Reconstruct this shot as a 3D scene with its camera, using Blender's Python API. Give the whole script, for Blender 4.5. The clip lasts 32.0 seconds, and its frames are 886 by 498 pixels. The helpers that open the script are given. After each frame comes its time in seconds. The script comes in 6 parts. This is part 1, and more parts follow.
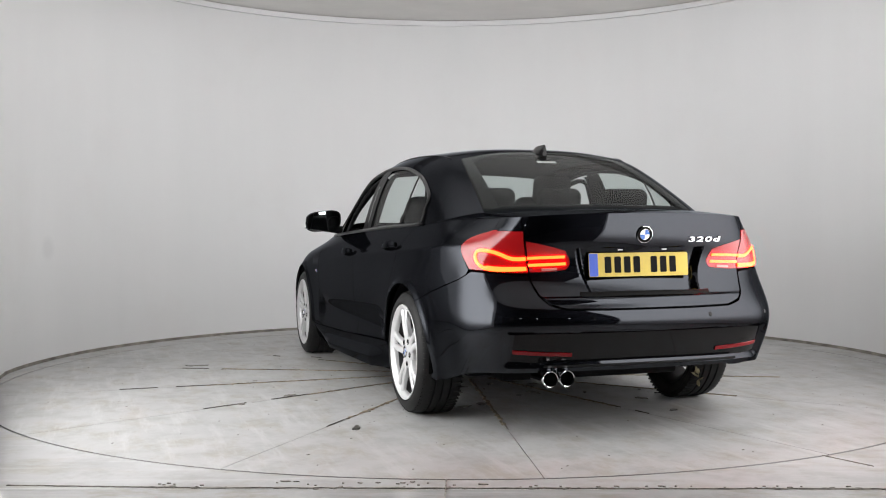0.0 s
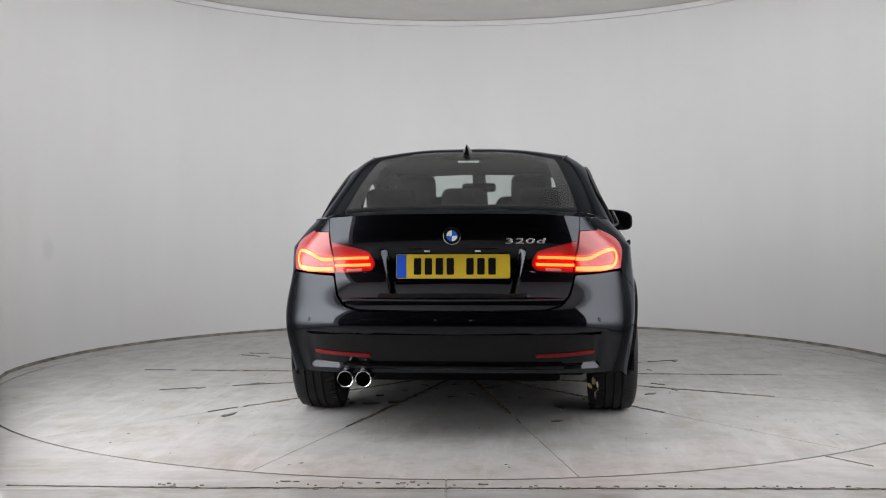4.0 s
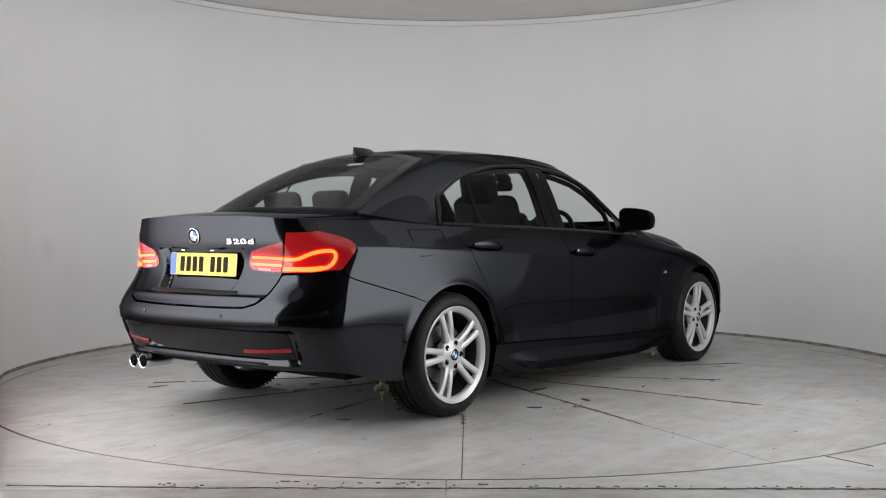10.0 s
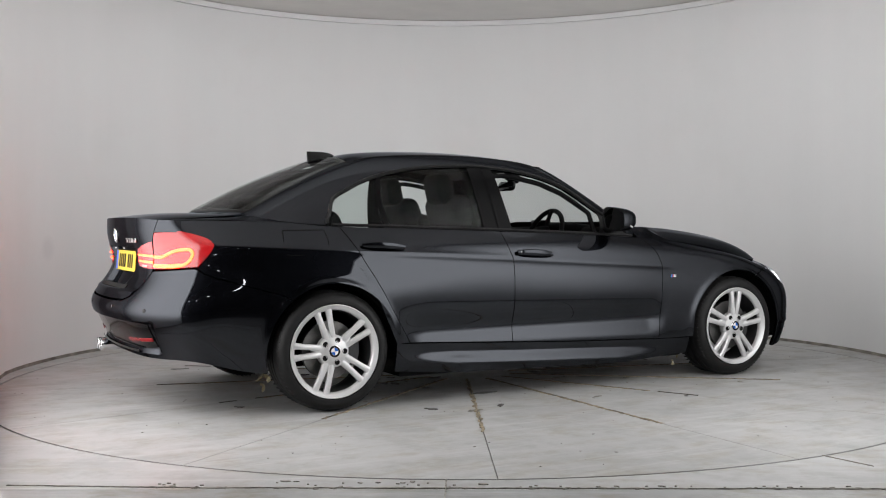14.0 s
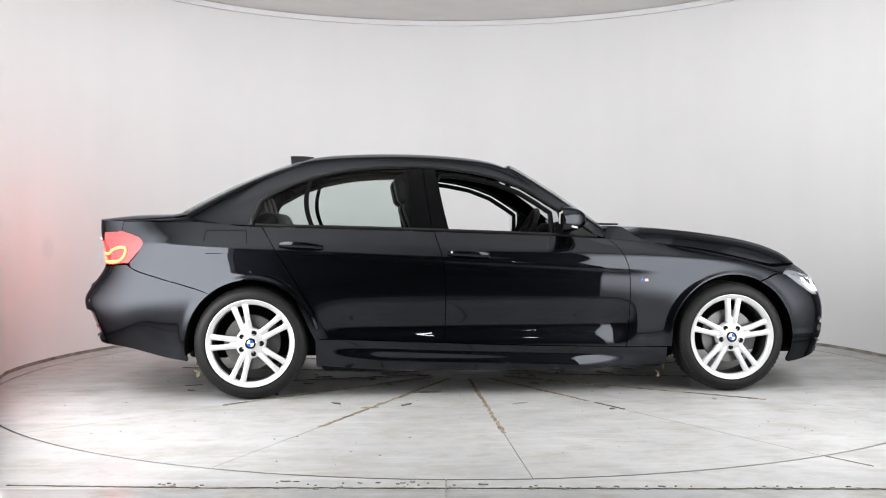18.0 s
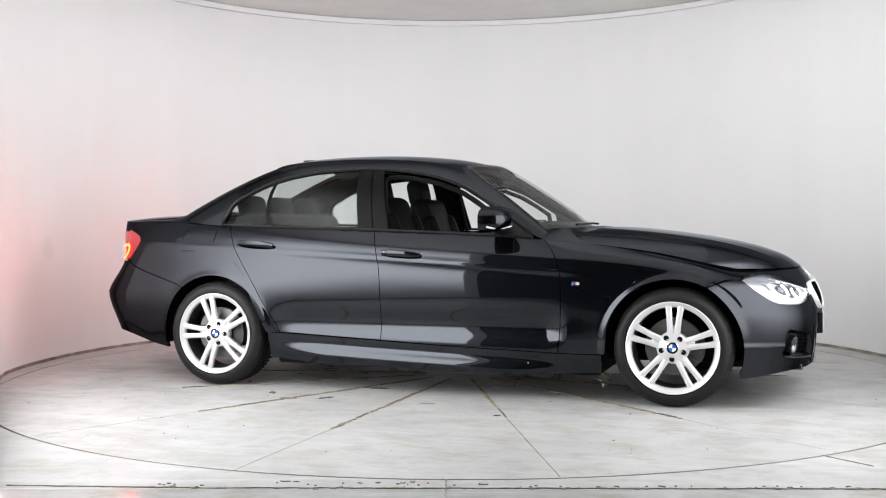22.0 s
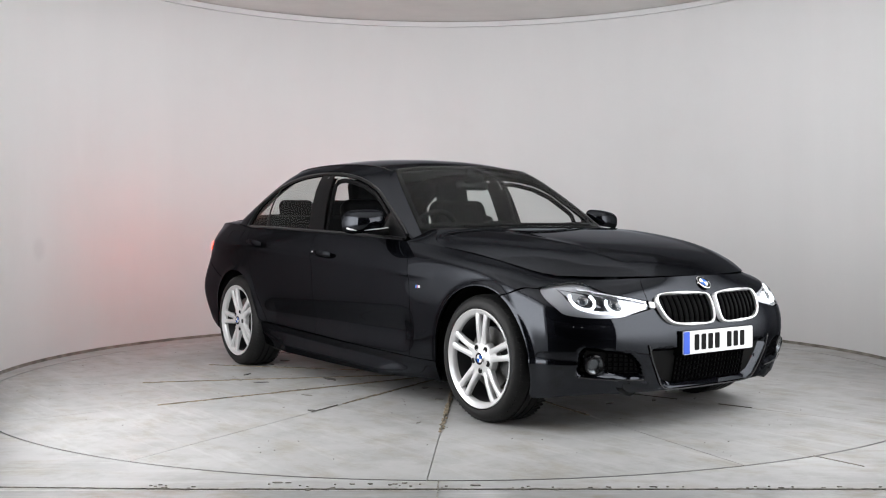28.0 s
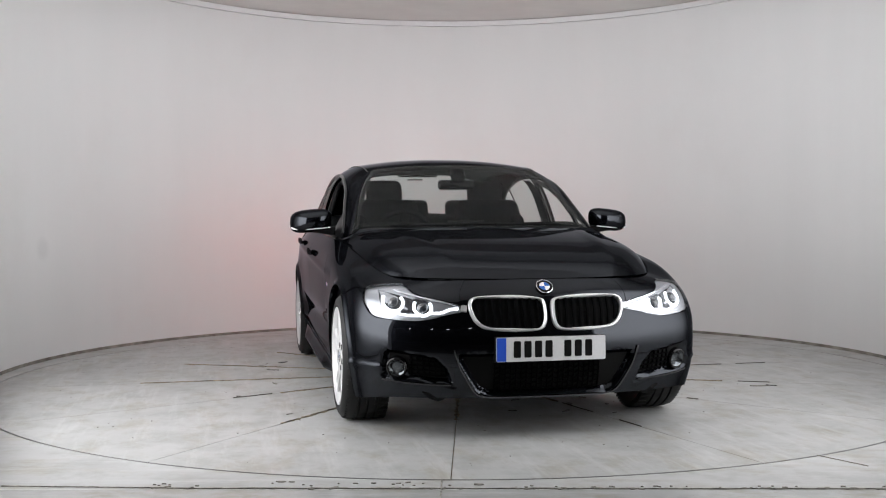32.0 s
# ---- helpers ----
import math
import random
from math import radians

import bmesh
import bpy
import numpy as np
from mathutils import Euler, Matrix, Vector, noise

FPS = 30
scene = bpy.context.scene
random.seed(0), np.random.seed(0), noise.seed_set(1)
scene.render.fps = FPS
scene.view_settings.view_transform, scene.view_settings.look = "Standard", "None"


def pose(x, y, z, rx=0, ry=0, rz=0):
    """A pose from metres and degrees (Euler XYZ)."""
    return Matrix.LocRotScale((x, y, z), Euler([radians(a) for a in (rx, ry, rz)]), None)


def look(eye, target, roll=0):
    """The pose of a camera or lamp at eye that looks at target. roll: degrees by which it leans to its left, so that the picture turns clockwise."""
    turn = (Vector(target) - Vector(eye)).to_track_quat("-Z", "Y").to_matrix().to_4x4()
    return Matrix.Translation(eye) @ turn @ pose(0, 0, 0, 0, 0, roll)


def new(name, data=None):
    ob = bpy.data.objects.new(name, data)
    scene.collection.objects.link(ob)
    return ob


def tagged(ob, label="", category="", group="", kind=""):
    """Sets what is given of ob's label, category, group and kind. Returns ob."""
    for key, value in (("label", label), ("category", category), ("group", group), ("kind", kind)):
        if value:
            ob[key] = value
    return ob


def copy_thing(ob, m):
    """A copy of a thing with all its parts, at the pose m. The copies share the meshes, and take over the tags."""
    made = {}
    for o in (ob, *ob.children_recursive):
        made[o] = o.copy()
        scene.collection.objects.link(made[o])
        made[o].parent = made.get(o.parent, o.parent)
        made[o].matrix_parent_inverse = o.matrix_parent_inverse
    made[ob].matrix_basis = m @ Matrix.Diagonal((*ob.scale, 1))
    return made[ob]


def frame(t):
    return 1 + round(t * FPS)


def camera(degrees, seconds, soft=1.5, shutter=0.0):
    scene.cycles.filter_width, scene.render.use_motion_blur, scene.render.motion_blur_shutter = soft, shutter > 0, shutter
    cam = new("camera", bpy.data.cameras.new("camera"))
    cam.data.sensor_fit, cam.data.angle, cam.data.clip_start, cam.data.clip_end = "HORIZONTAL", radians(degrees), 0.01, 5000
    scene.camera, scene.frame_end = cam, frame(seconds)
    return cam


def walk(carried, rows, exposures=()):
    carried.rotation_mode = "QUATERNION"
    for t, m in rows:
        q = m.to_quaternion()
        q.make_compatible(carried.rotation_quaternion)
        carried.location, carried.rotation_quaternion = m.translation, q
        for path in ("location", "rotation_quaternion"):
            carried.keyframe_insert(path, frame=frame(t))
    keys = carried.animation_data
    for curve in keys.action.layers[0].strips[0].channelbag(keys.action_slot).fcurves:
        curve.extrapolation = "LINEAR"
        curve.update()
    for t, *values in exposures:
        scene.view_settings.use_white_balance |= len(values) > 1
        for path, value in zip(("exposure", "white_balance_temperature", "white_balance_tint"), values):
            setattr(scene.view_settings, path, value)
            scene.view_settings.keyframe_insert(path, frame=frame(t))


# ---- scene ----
# stops and white balance along the clip
EXPOSURES = ((0.0, -0.22, 6500, 10), (1.0, -0.32, 6500, 10), (3.0, -0.40, 6500, 10), (6.0, -0.26, 6500, 10), (8.0, -0.75, 6500, 10), (9.0, -0.82, 6500, 10), (10.0, -0.57, 6500, 10), (11.0, -0.32, 6500, 10), (13.0, -0.42, 6500, 10), (14.0, -0.47, 6500, 10), (17.0, 0.11, 6450, 10), (19.0, 0.20, 6410, 10), (21.0, 0.18, 6410, 10), (22.0, 0.16, 6410, 10), (23.0, -0.05, 6410, 10), (25.0, -0.42, 6410, 10), (28.0, -0.25, 6410, 10), (29.0, -0.18, 6410, 10), (30.0, -0.26, 6410, 10), (32.0, -0.39, 6410, 10))
TAIL, HEAD, LENS = 43.0, 4.4, 0.08  # brightness of the lit bars in the rear and front lamps, and of the red lens
SOFT = (7.1, 4.5)  # brightness of the two added softboxes
# ---- the camera and its way ----
cam = camera(45.64, 32.0, soft=1.1)
EYE = (0.0, -7.011, 0.985)


def aim(yaw, pitch):
    """The camera on its tripod, turned by yaw to the right and tilted down by pitch, in degrees."""
    a, b = radians(yaw), radians(pitch)
    d = Vector((math.sin(a) * math.cos(b), math.cos(a) * math.cos(b), -math.sin(b)))
    return look(EYE, Vector(EYE) + d, -0.298)


walk(cam, [(0.0, aim(-1.165, 1.294)), (25.5, aim(-1.165, 1.294)), (27.5, aim(-0.642, 1.22)), (28.0, aim(-0.735, 1.245)),
           (28.5, aim(-0.885, 1.275)), (29.0, aim(-0.919, 1.28)), (32.0, aim(-0.919, 1.28))],
     exposures=EXPOSURES)

# ---- world and light ----
world = bpy.data.worlds.new("world")
scene.world = world
world.use_nodes = True
world.node_tree.nodes["Background"].inputs[0].default_value = (0.5, 0.5, 0.52, 1)
world.node_tree.nodes["Background"].inputs[1].default_value = 0.02


def area_lamp(name, m, sx, sy, watts, colour=(1, 1, 1), shape="RECTANGLE"):
    d = bpy.data.lights.new(name, "AREA")
    d.shape, d.size, d.size_y, d.energy, d.color = shape, sx, sy, watts, colour
    ob = new(name, d)
    ob.matrix_world = m
    return ob


# an added broad fill lamp under the booth's ceiling; the two added softboxes are things further down
area_lamp("overhead_fill", look((0, 0.3, 2.97), (0, 0.3, 0), 0), 4.4, 2.8, 30)
# ---- materials ----
def material(name):
    m = bpy.data.materials.new(name)
    m.use_nodes = True
    nt = m.node_tree
    return m, nt, nt.nodes["Principled BSDF"]


def node(nt, kind, **inputs):
    n = nt.nodes.new(kind)
    for k, v in inputs.items():
        n.inputs[k.replace("_", " ")].default_value = v
    return n


def coords(nt, scale=(1, 1, 1)):
    c, mp = nt.nodes.new("ShaderNodeTexCoord"), nt.nodes.new("ShaderNodeMapping")
    mp.inputs["Scale"].default_value = scale
    nt.links.new(c.outputs["Object"], mp.inputs["Vector"])
    return mp.outputs["Vector"]


def noise_tex(nt, vec, scale, detail=4, rough=0.55):
    n = node(nt, "ShaderNodeTexNoise", Scale=scale, Detail=detail, Roughness=rough)
    nt.links.new(vec, n.inputs["Vector"])
    return n.outputs["Fac"]


def ramp(nt, fac, stops):
    r = nt.nodes.new("ShaderNodeValToRGB")
    els = r.color_ramp.elements
    while len(els) < len(stops):
        els.new(0.5)
    for e, (p, c) in zip(els, stops):
        e.position, e.color = p, (*c, 1) if len(c) == 3 else c
    nt.links.new(fac, r.inputs["Fac"])
    return r.outputs["Color"]


def mix(nt, a, b, fac, blend="MIX"):
    n = nt.nodes.new("ShaderNodeMix")
    n.data_type, n.blend_type = "RGBA", blend
    for idx, v in ((0, fac), (6, a), (7, b)):
        if isinstance(v, bpy.types.NodeSocket):
            nt.links.new(v, n.inputs[idx])
        else:
            n.inputs[idx].default_value = v if idx == 0 else (*v, 1)
    return n.outputs[2]


def bump(nt, bsdf, height, strength=0.2, distance=0.002):
    b = node(nt, "ShaderNodeBump", Strength=strength, Distance=distance)
    nt.links.new(height, b.inputs["Height"])
    nt.links.new(b.outputs["Normal"], bsdf.inputs["Normal"])


def plain(name, colour, rough=0.5, metal=0.0, coat=0.0, emit=None, strength=0.0, grain=0.0, grain_scale=60, spec=0.5):
    m, nt, b = material(name)
    b.inputs["Base Color"].default_value = (*colour, 1)
    b.inputs["Roughness"].default_value = rough
    b.inputs["Metallic"].default_value = metal
    b.inputs["Coat Weight"].default_value = coat
    b.inputs["Coat Roughness"].default_value = 0.03
    b.inputs["Specular IOR Level"].default_value = spec
    if emit:
        b.inputs["Emission Color"].default_value = (*emit, 1)
        b.inputs["Emission Strength"].default_value = strength
    if grain:
        f = noise_tex(nt, coords(nt), grain_scale, 6)
        dark, light = [c * (1 - grain) for c in colour], [min(1, c * (1 + grain)) for c in colour]
        nt.links.new(ramp(nt, f, [(0.3, dark), (0.7, light)]), b.inputs["Base Color"])
        bump(nt, b, f, 0.15, 0.001)
    return m


def make_paint():
    """Black metallic base coat under clear lacquer; the lacquer's gloss follows the viewing angle."""
    m, nt, b = material("black metallic paint")
    v = coords(nt)
    flake = noise_tex(nt, v, 900, 2)
    dust = noise_tex(nt, v, 3.0, 5)
    nt.nodes.remove(b)
    base = node(nt, "ShaderNodeBsdfGlossy", Roughness=0.42)
    nt.links.new(ramp(nt, flake, [(0.35, (0.0032, 0.0034, 0.0044)), (0.75, (0.0060, 0.0066, 0.0090))]), base.inputs["Color"])
    coat = node(nt, "ShaderNodeBsdfGlossy", Color=(0.86, 0.91, 1, 1))
    nt.links.new(ramp(nt, dust, [(0.35, (0.012,) * 3), (0.75, (0.035,) * 3)]), coat.inputs["Roughness"])
    lw = node(nt, "ShaderNodeLayerWeight", Blend=0.5)
    gloss = ramp(nt, lw.outputs["Facing"], [(0.0, (0.038,) * 3), (0.22, (0.039,) * 3), (0.40, (0.036,) * 3), (0.50, (0.030,) * 3), (0.60, (0.010,) * 3), (0.82, (0.045,) * 3), (0.92, (0.22,) * 3), (1.0, (0.75,) * 3)])
    mx = nt.nodes.new("ShaderNodeMixShader")
    nt.links.new(gloss, mx.inputs[0])
    nt.links.new(base.outputs[0], mx.inputs[1])
    nt.links.new(coat.outputs[0], mx.inputs[2])
    nt.links.new(mx.outputs[0], nt.nodes["Material Output"].inputs[0])
    return m


def make_glass(name, tint, gloss=0.02):
    m, nt, b = material(name)
    nt.nodes.remove(b)
    tr = node(nt, "ShaderNodeBsdfTransparent", Color=(*tint, 1))
    gl = node(nt, "ShaderNodeBsdfGlossy", Color=(1, 1, 1, 1), Roughness=gloss)
    lw = node(nt, "ShaderNodeLayerWeight", Blend=0.5)
    pw = nt.nodes.new("ShaderNodeMath")
    pw.operation = "POWER"
    pw.inputs[1].default_value = 4.5
    nt.links.new(lw.outputs["Facing"], pw.inputs[0])
    fr = nt.nodes.new("ShaderNodeMapRange")
    fr.inputs["To Min"].default_value, fr.inputs["To Max"].default_value = 0.010, 0.28
    nt.links.new(pw.outputs[0], fr.inputs["Value"])
    mx = nt.nodes.new("ShaderNodeMixShader")
    nt.links.new(fr.outputs[0], mx.inputs[0])
    nt.links.new(tr.outputs[0], mx.inputs[1])
    nt.links.new(gl.outputs[0], mx.inputs[2])
    nt.links.new(mx.outputs[0], nt.nodes["Material Output"].inputs[0])
    return m


def make_wall():
    m, nt, b = material("white booth fabric")
    v = coords(nt, (1, 1, 0.12))
    bands = noise_tex(nt, v, 2.2, 3)
    marks = noise_tex(nt, coords(nt), 0.9, 5, 0.6)
    base = ramp(nt, bands, [(0.3, (0.832, 0.835, 0.84)), (0.7, (0.858, 0.86, 0.865))])
    base = mix(nt, base, (0.79, 0.782, 0.775), ramp(nt, marks, [(0.55, (0, 0, 0)), (0.78, (0.5, 0.5, 0.5))]))
    # one faint grey smudge by itself
    smudge = nt.nodes.new("ShaderNodeTexGradient")
    smudge.gradient_type = "SPHERICAL"
    place = coords(nt, (1 / 0.11,) * 3)
    place.node.inputs["Location"].default_value = (3.065 / 0.11, -0.679 / 0.11, -0.83 / 0.11)
    nt.links.new(place, smudge.inputs["Vector"])
    base = mix(nt, base, (0.60, 0.60, 0.61), ramp(nt, smudge.outputs["Fac"], [(0.05, (0, 0, 0)), (0.6, (0.22, 0.22, 0.22))]))
    nt.links.new(base, b.inputs["Base Color"])
    b.inputs["Roughness"].default_value = 0.75
    b.inputs["Specular IOR Level"].default_value = 0.2
    bump(nt, b, bands, 0.12, 0.01)
    return m


def make_floor(name, tone, apron=False):
    m, nt, b = material(name)
    v = coords(nt)
    big, mid, fine = noise_tex(nt, v, 0.8, 6, 0.6), noise_tex(nt, v, 5.0, 6, 0.65), noise_tex(nt, v, 55, 5, 0.6)
    c = ramp(nt, big, [(0.3, [t * 0.80 for t in tone]), (0.7, [t * 1.04 for t in tone])])
    blot = noise_tex(nt, v, 2.1, 8, 0.7)
    c = mix(nt, c, [t * 0.62 for t in tone], ramp(nt, blot, [(0.52, (0, 0, 0)), (0.60, (0.35, 0.35, 0.35)), (0.78, (0.6, 0.6, 0.6))]))
    c = mix(nt, c, (0.31, 0.305, 0.292), ramp(nt, mid, [(0.50, (0, 0, 0)), (0.72, (0.7, 0.7, 0.7))]))
    c = mix(nt, c, (0.22, 0.19, 0.15), ramp(nt, fine, [(0.66, (0, 0, 0)), (0.82, (0.6, 0.6, 0.6))]))
    grime = noise_tex(nt, coords(nt, (1.0, 1.7, 1.0)), 3.1, 9, 0.72)
    c = mix(nt, c, (0.27, 0.235, 0.175), ramp(nt, grime, [(0.50, (0, 0, 0)), (0.64, (0.50, 0.50, 0.50))]))
    scuff = noise_tex(nt, coords(nt, (0.5, 4.0, 1.0)), 2.4, 7, 0.7)
    c = mix(nt, c, [t * 1.18 for t in tone], ramp(nt, scuff, [(0.52, (0, 0, 0)), (0.66, (0.55, 0.55, 0.55))]))
    nt.links.new(c, b.inputs["Base Color"])
    rough = ramp(nt, mid, [(0.3, (0.34,) * 3), (0.7, (0.52,) * 3)])
    if apron:  # the strip outside the threshold joint is newer, shinier paint
        xyz = nt.nodes.new("ShaderNodeSeparateXYZ")
        nt.links.new(v, xyz.inputs[0])
        edge = nt.nodes.new("ShaderNodeMapRange")
        edge.inputs["From Min"].default_value, edge.inputs["From Max"].default_value = -3.08, -3.12
        nt.links.new(xyz.outputs["Y"], edge.inputs["Value"])
        rough = mix(nt, rough, (0.16, 0.16, 0.16), edge.outputs["Result"])
    nt.links.new(rough, b.inputs["Roughness"])
    b.inputs["Specular IOR Level"].default_value = 0.30
    bump(nt, b, mid, 0.06, 0.004)
    return m


PAINT = make_paint()
WALL = make_wall()
FLOOR = make_floor("pale worn floor paint", (0.43, 0.432, 0.432), True)
PLATE = make_floor("pale worn turntable deck", (0.42, 0.422, 0.420))
GLASS = make_glass("green tinted glass", (0.83, 0.88, 0.865))
REARGLASS = make_glass("tinted rear window glass", (0.70, 0.75, 0.74))
SCREEN = make_glass("windscreen glass", (0.78, 0.82, 0.81))
CLEAR = make_glass("clear lamp lens", (0.93, 0.95, 0.97))
RUBBER = plain("tyre rubber", (0.008, 0.008, 0.0082), 0.55, grain=0.25, grain_scale=40, spec=0.25)
# paler than the sidewall: light on the tread edges is put into the colour
TREAD = plain("light-catching tread rubber", (0.020, 0.020, 0.020), 0.7, grain=0.3, grain_scale=60, spec=0.2)
TRIM = plain("black trim plastic", (0.004, 0.004, 0.0043), 0.5, grain=0.2, grain_scale=200, spec=0.08)
GLOSSBLACK = plain("gloss black plastic", (0.004, 0.004, 0.0045), 0.12, coat=0.15, spec=0.15)
CABIN = plain("dark cabin cloth", (0.006, 0.006, 0.0066), 0.8, grain=0.3, grain_scale=120, spec=0.06)
LEATHER = plain("black seat leather", (0.007, 0.007, 0.0076), 0.5, grain=0.25, grain_scale=90, spec=0.08)
LINING = plain("charcoal roof lining", (0.02, 0.02, 0.022), 0.9, grain=0.2)
ALLOY = plain("silver alloy", (0.60, 0.60, 0.605), 0.32, metal=0.35, grain=0.04, grain_scale=300)
STEEL = plain("brushed steel disc", (0.16, 0.157, 0.154), 0.35, metal=0.8, grain=0.12, grain_scale=150)
CHROME = plain("chrome", (0.86, 0.86, 0.87), 0.08, metal=1.0)
SATINCHROME = plain("satin chrome", (0.78, 0.78, 0.79), 0.3, metal=0.6)
WHITE = plain("white plate", (0.66, 0.66, 0.67), 0.35, grain=0.03)
YELLOW = plain("yellow plate", (0.60, 0.43, 0.03), 0.35, grain=0.05)
BLUE = plain("blue plate band", (0.015, 0.08, 0.55), 0.35)
BADGEBLUE = plain("blue enamel", (0.02, 0.12, 0.50), 0.2, coat=0.5)
BADGEWHITE = plain("white enamel", (0.8, 0.8, 0.82), 0.2, coat=0.5)
INK = plain("black ink", (0.005, 0.005, 0.005), 0.6, spec=0.08)
REDLENS = plain("red lamp lens", (0.26, 0.007, 0.009), 0.12, coat=0.3, emit=(1, 0.02, 0.015), strength=LENS)
REDDARK = plain("dark red reflector", (0.16, 0.003, 0.005), 0.2, coat=0.3, spec=0.2)
REDLED = plain("lit red light bar", (0.8, 0.1, 0.05), 0.3, emit=(1.0, 0.014, 0.0013), strength=TAIL)
WHITELED = plain("lit white light bar", (0.9, 0.9, 0.9), 0.3, emit=(0.95, 0.98, 1.0), strength=HEAD)
REFLECTOR = plain("silver reflector", (0.75, 0.75, 0.77), 0.2, metal=0.9)
JOINT = plain("dirty brown joint", (0.25, 0.205, 0.14), 0.9, grain=0.6, grain_scale=25)
SEAM = plain("dark steel gap", (0.03, 0.03, 0.03), 0.6)
DARKWALL = plain("dark hall wall", (0.03, 0.03, 0.032), 0.8, grain=0.2, grain_scale=4)
HALLFLOOR = plain("dark hall concrete", (0.045, 0.043, 0.04), 0.8, grain=0.4, grain_scale=5, spec=0.2)
CEIL = plain("grey ceiling board", (0.74, 0.72, 0.70), 0.85, grain=0.04, grain_scale=3)
RIMWHITE = plain("white edge trim", (0.86, 0.86, 0.87), 0.45, grain=0.02, grain_scale=6)


# ---- building helpers ----
def empty(name, parent=None):
    ob = new(name)
    ob.parent = parent
    return ob


def mesh_part(name, verts, faces, mat, parent=None, label="", sharp=40, flat=False):
    """One mesh object from points and faces, smooth but for edges sharper than the angle."""
    me = bpy.data.meshes.new(name)
    me.from_pydata([tuple(map(float, v)) for v in verts], [], [tuple(map(int, f)) for f in faces])
    me.materials.append(mat)
    me.polygons.foreach_set("use_smooth", [not flat] * len(me.polygons))
    if not flat:
        me.set_sharp_from_angle(angle=radians(sharp))
    ob = new(name, me)
    ob.parent = parent
    if label:
        tagged(ob, label)
    return ob


def bm_part(name, bm, mat, parent=None, label="", sharp=40):
    me = bpy.data.meshes.new(name)
    bm.normal_update()
    bm.to_mesh(me)
    bm.free()
    me.materials.append(mat)
    me.polygons.foreach_set("use_smooth", [True] * len(me.polygons))
    me.set_sharp_from_angle(angle=radians(sharp))
    ob = new(name, me)
    ob.parent = parent
    if label:
        tagged(ob, label)
    return ob


def box_bm(sx, sy, sz, m=Matrix(), bevel=0.0, segs=2, bm=None):
    """A box of that size about m, with rounded edges."""
    own = bmesh.new()
    bmesh.ops.create_cube(own, size=1.0, matrix=Matrix.Diagonal((sx, sy, sz, 1)))
    if bevel:
        bmesh.ops.bevel(own, geom=own.edges[:], offset=bevel, segments=segs, affect="EDGES", profile=0.5)
    bmesh.ops.transform(own, matrix=m, verts=own.verts)
    if bm is None:
        return own
    me = bpy.data.meshes.new("tmp")
    own.to_mesh(me)
    own.free()
    bm.from_mesh(me)
    bpy.data.meshes.remove(me)
    return bm


def lathe(profile, n=64, axis="y", closed=False):
    """Points and faces of a turned shape; the profile is rows of (radius, along the axis)."""
    verts, faces, k = [], [], len(profile)
    for i in range(n):
        a = 2 * math.pi * i / n
        for r, h in profile:
            verts.append((r * math.cos(a), h, r * math.sin(a)) if axis == "y" else (r * math.cos(a), r * math.sin(a), h))
    for i in range(n):
        j = (i + 1) % n
        for q in range(k if closed else k - 1):
            w = (q + 1) % k
            faces.append((i * k + q, i * k + w, j * k + w, j * k + q))
    return verts, faces


def grid_faces(nu, nv, flip=False):
    f = []
    for i in range(nu - 1):
        for j in range(nv - 1):
            q = (i * nv + j, (i + 1) * nv + j, (i + 1) * nv + j + 1, i * nv + j + 1)
            f.append(q[::-1] if flip else q)
    return f


def tube(points, radius, n=8, closed=False):
    """A round bar along points."""
    P = [Vector(p) for p in points]
    verts, faces, k = [], [], len(P)
    up = Vector((0, 0, 1))
    for i, p in enumerate(P):
        a, b = (P[i - 1], P[(i + 1) % k]) if closed else (P[max(i - 1, 0)], P[min(i + 1, k - 1)])
        d = (b - a).normalized()
        s = d.cross(up)
        s = s.normalized() if s.length > 0.05 else d.cross(Vector((0, 1, 0))).normalized()
        t = s.cross(d)
        r = radius[i] if isinstance(radius, (list, tuple)) else radius
        for q in range(n):
            w = 2 * math.pi * q / n
            verts.append(p + (s * math.cos(w) + t * math.sin(w)) * r)
    for i in range(k if closed else k - 1):
        j = (i + 1) % k
        for q in range(n):
            faces.append((i * n + q, i * n + (q + 1) % n, j * n + (q + 1) % n, j * n + q))
    if not closed:
        faces += [tuple(range(n))[::-1], tuple(range((k - 1) * n, k * n))]
    return verts, faces


def merged(*shapes):
    verts, faces = [], []
    for v, f in shapes:
        o = len(verts)
        verts += [tuple(p) for p in v]
        faces += [tuple(i + o for i in q) for q in f]
    return verts, faces


def moved(shape, m):
    return [m @ Vector(p) for p in shape[0]], shape[1]


def prism(outline, depth, m=Matrix()):
    """A flat outline (x, y) made depth thick along z."""
    n = len(outline)
    verts = [m @ Vector((x, y, 0)) for x, y in outline] + [m @ Vector((x, y, depth)) for x, y in outline]
    faces = [tuple(range(n))[::-1], tuple(range(n, 2 * n))] + [(i, (i + 1) % n, n + (i + 1) % n, n + i) for i in range(n)]
    return verts, faces


# ---- the booth ----
BC, BR, BH = (0.012, 0.266), 3.105, 2.935  # middle, radius and height of the round wall


def line_of(p, q, n):
    return [(p[0] + (q[0] - p[0]) * i / n, p[1] + (q[1] - p[1]) * i / n) for i in range(n)]


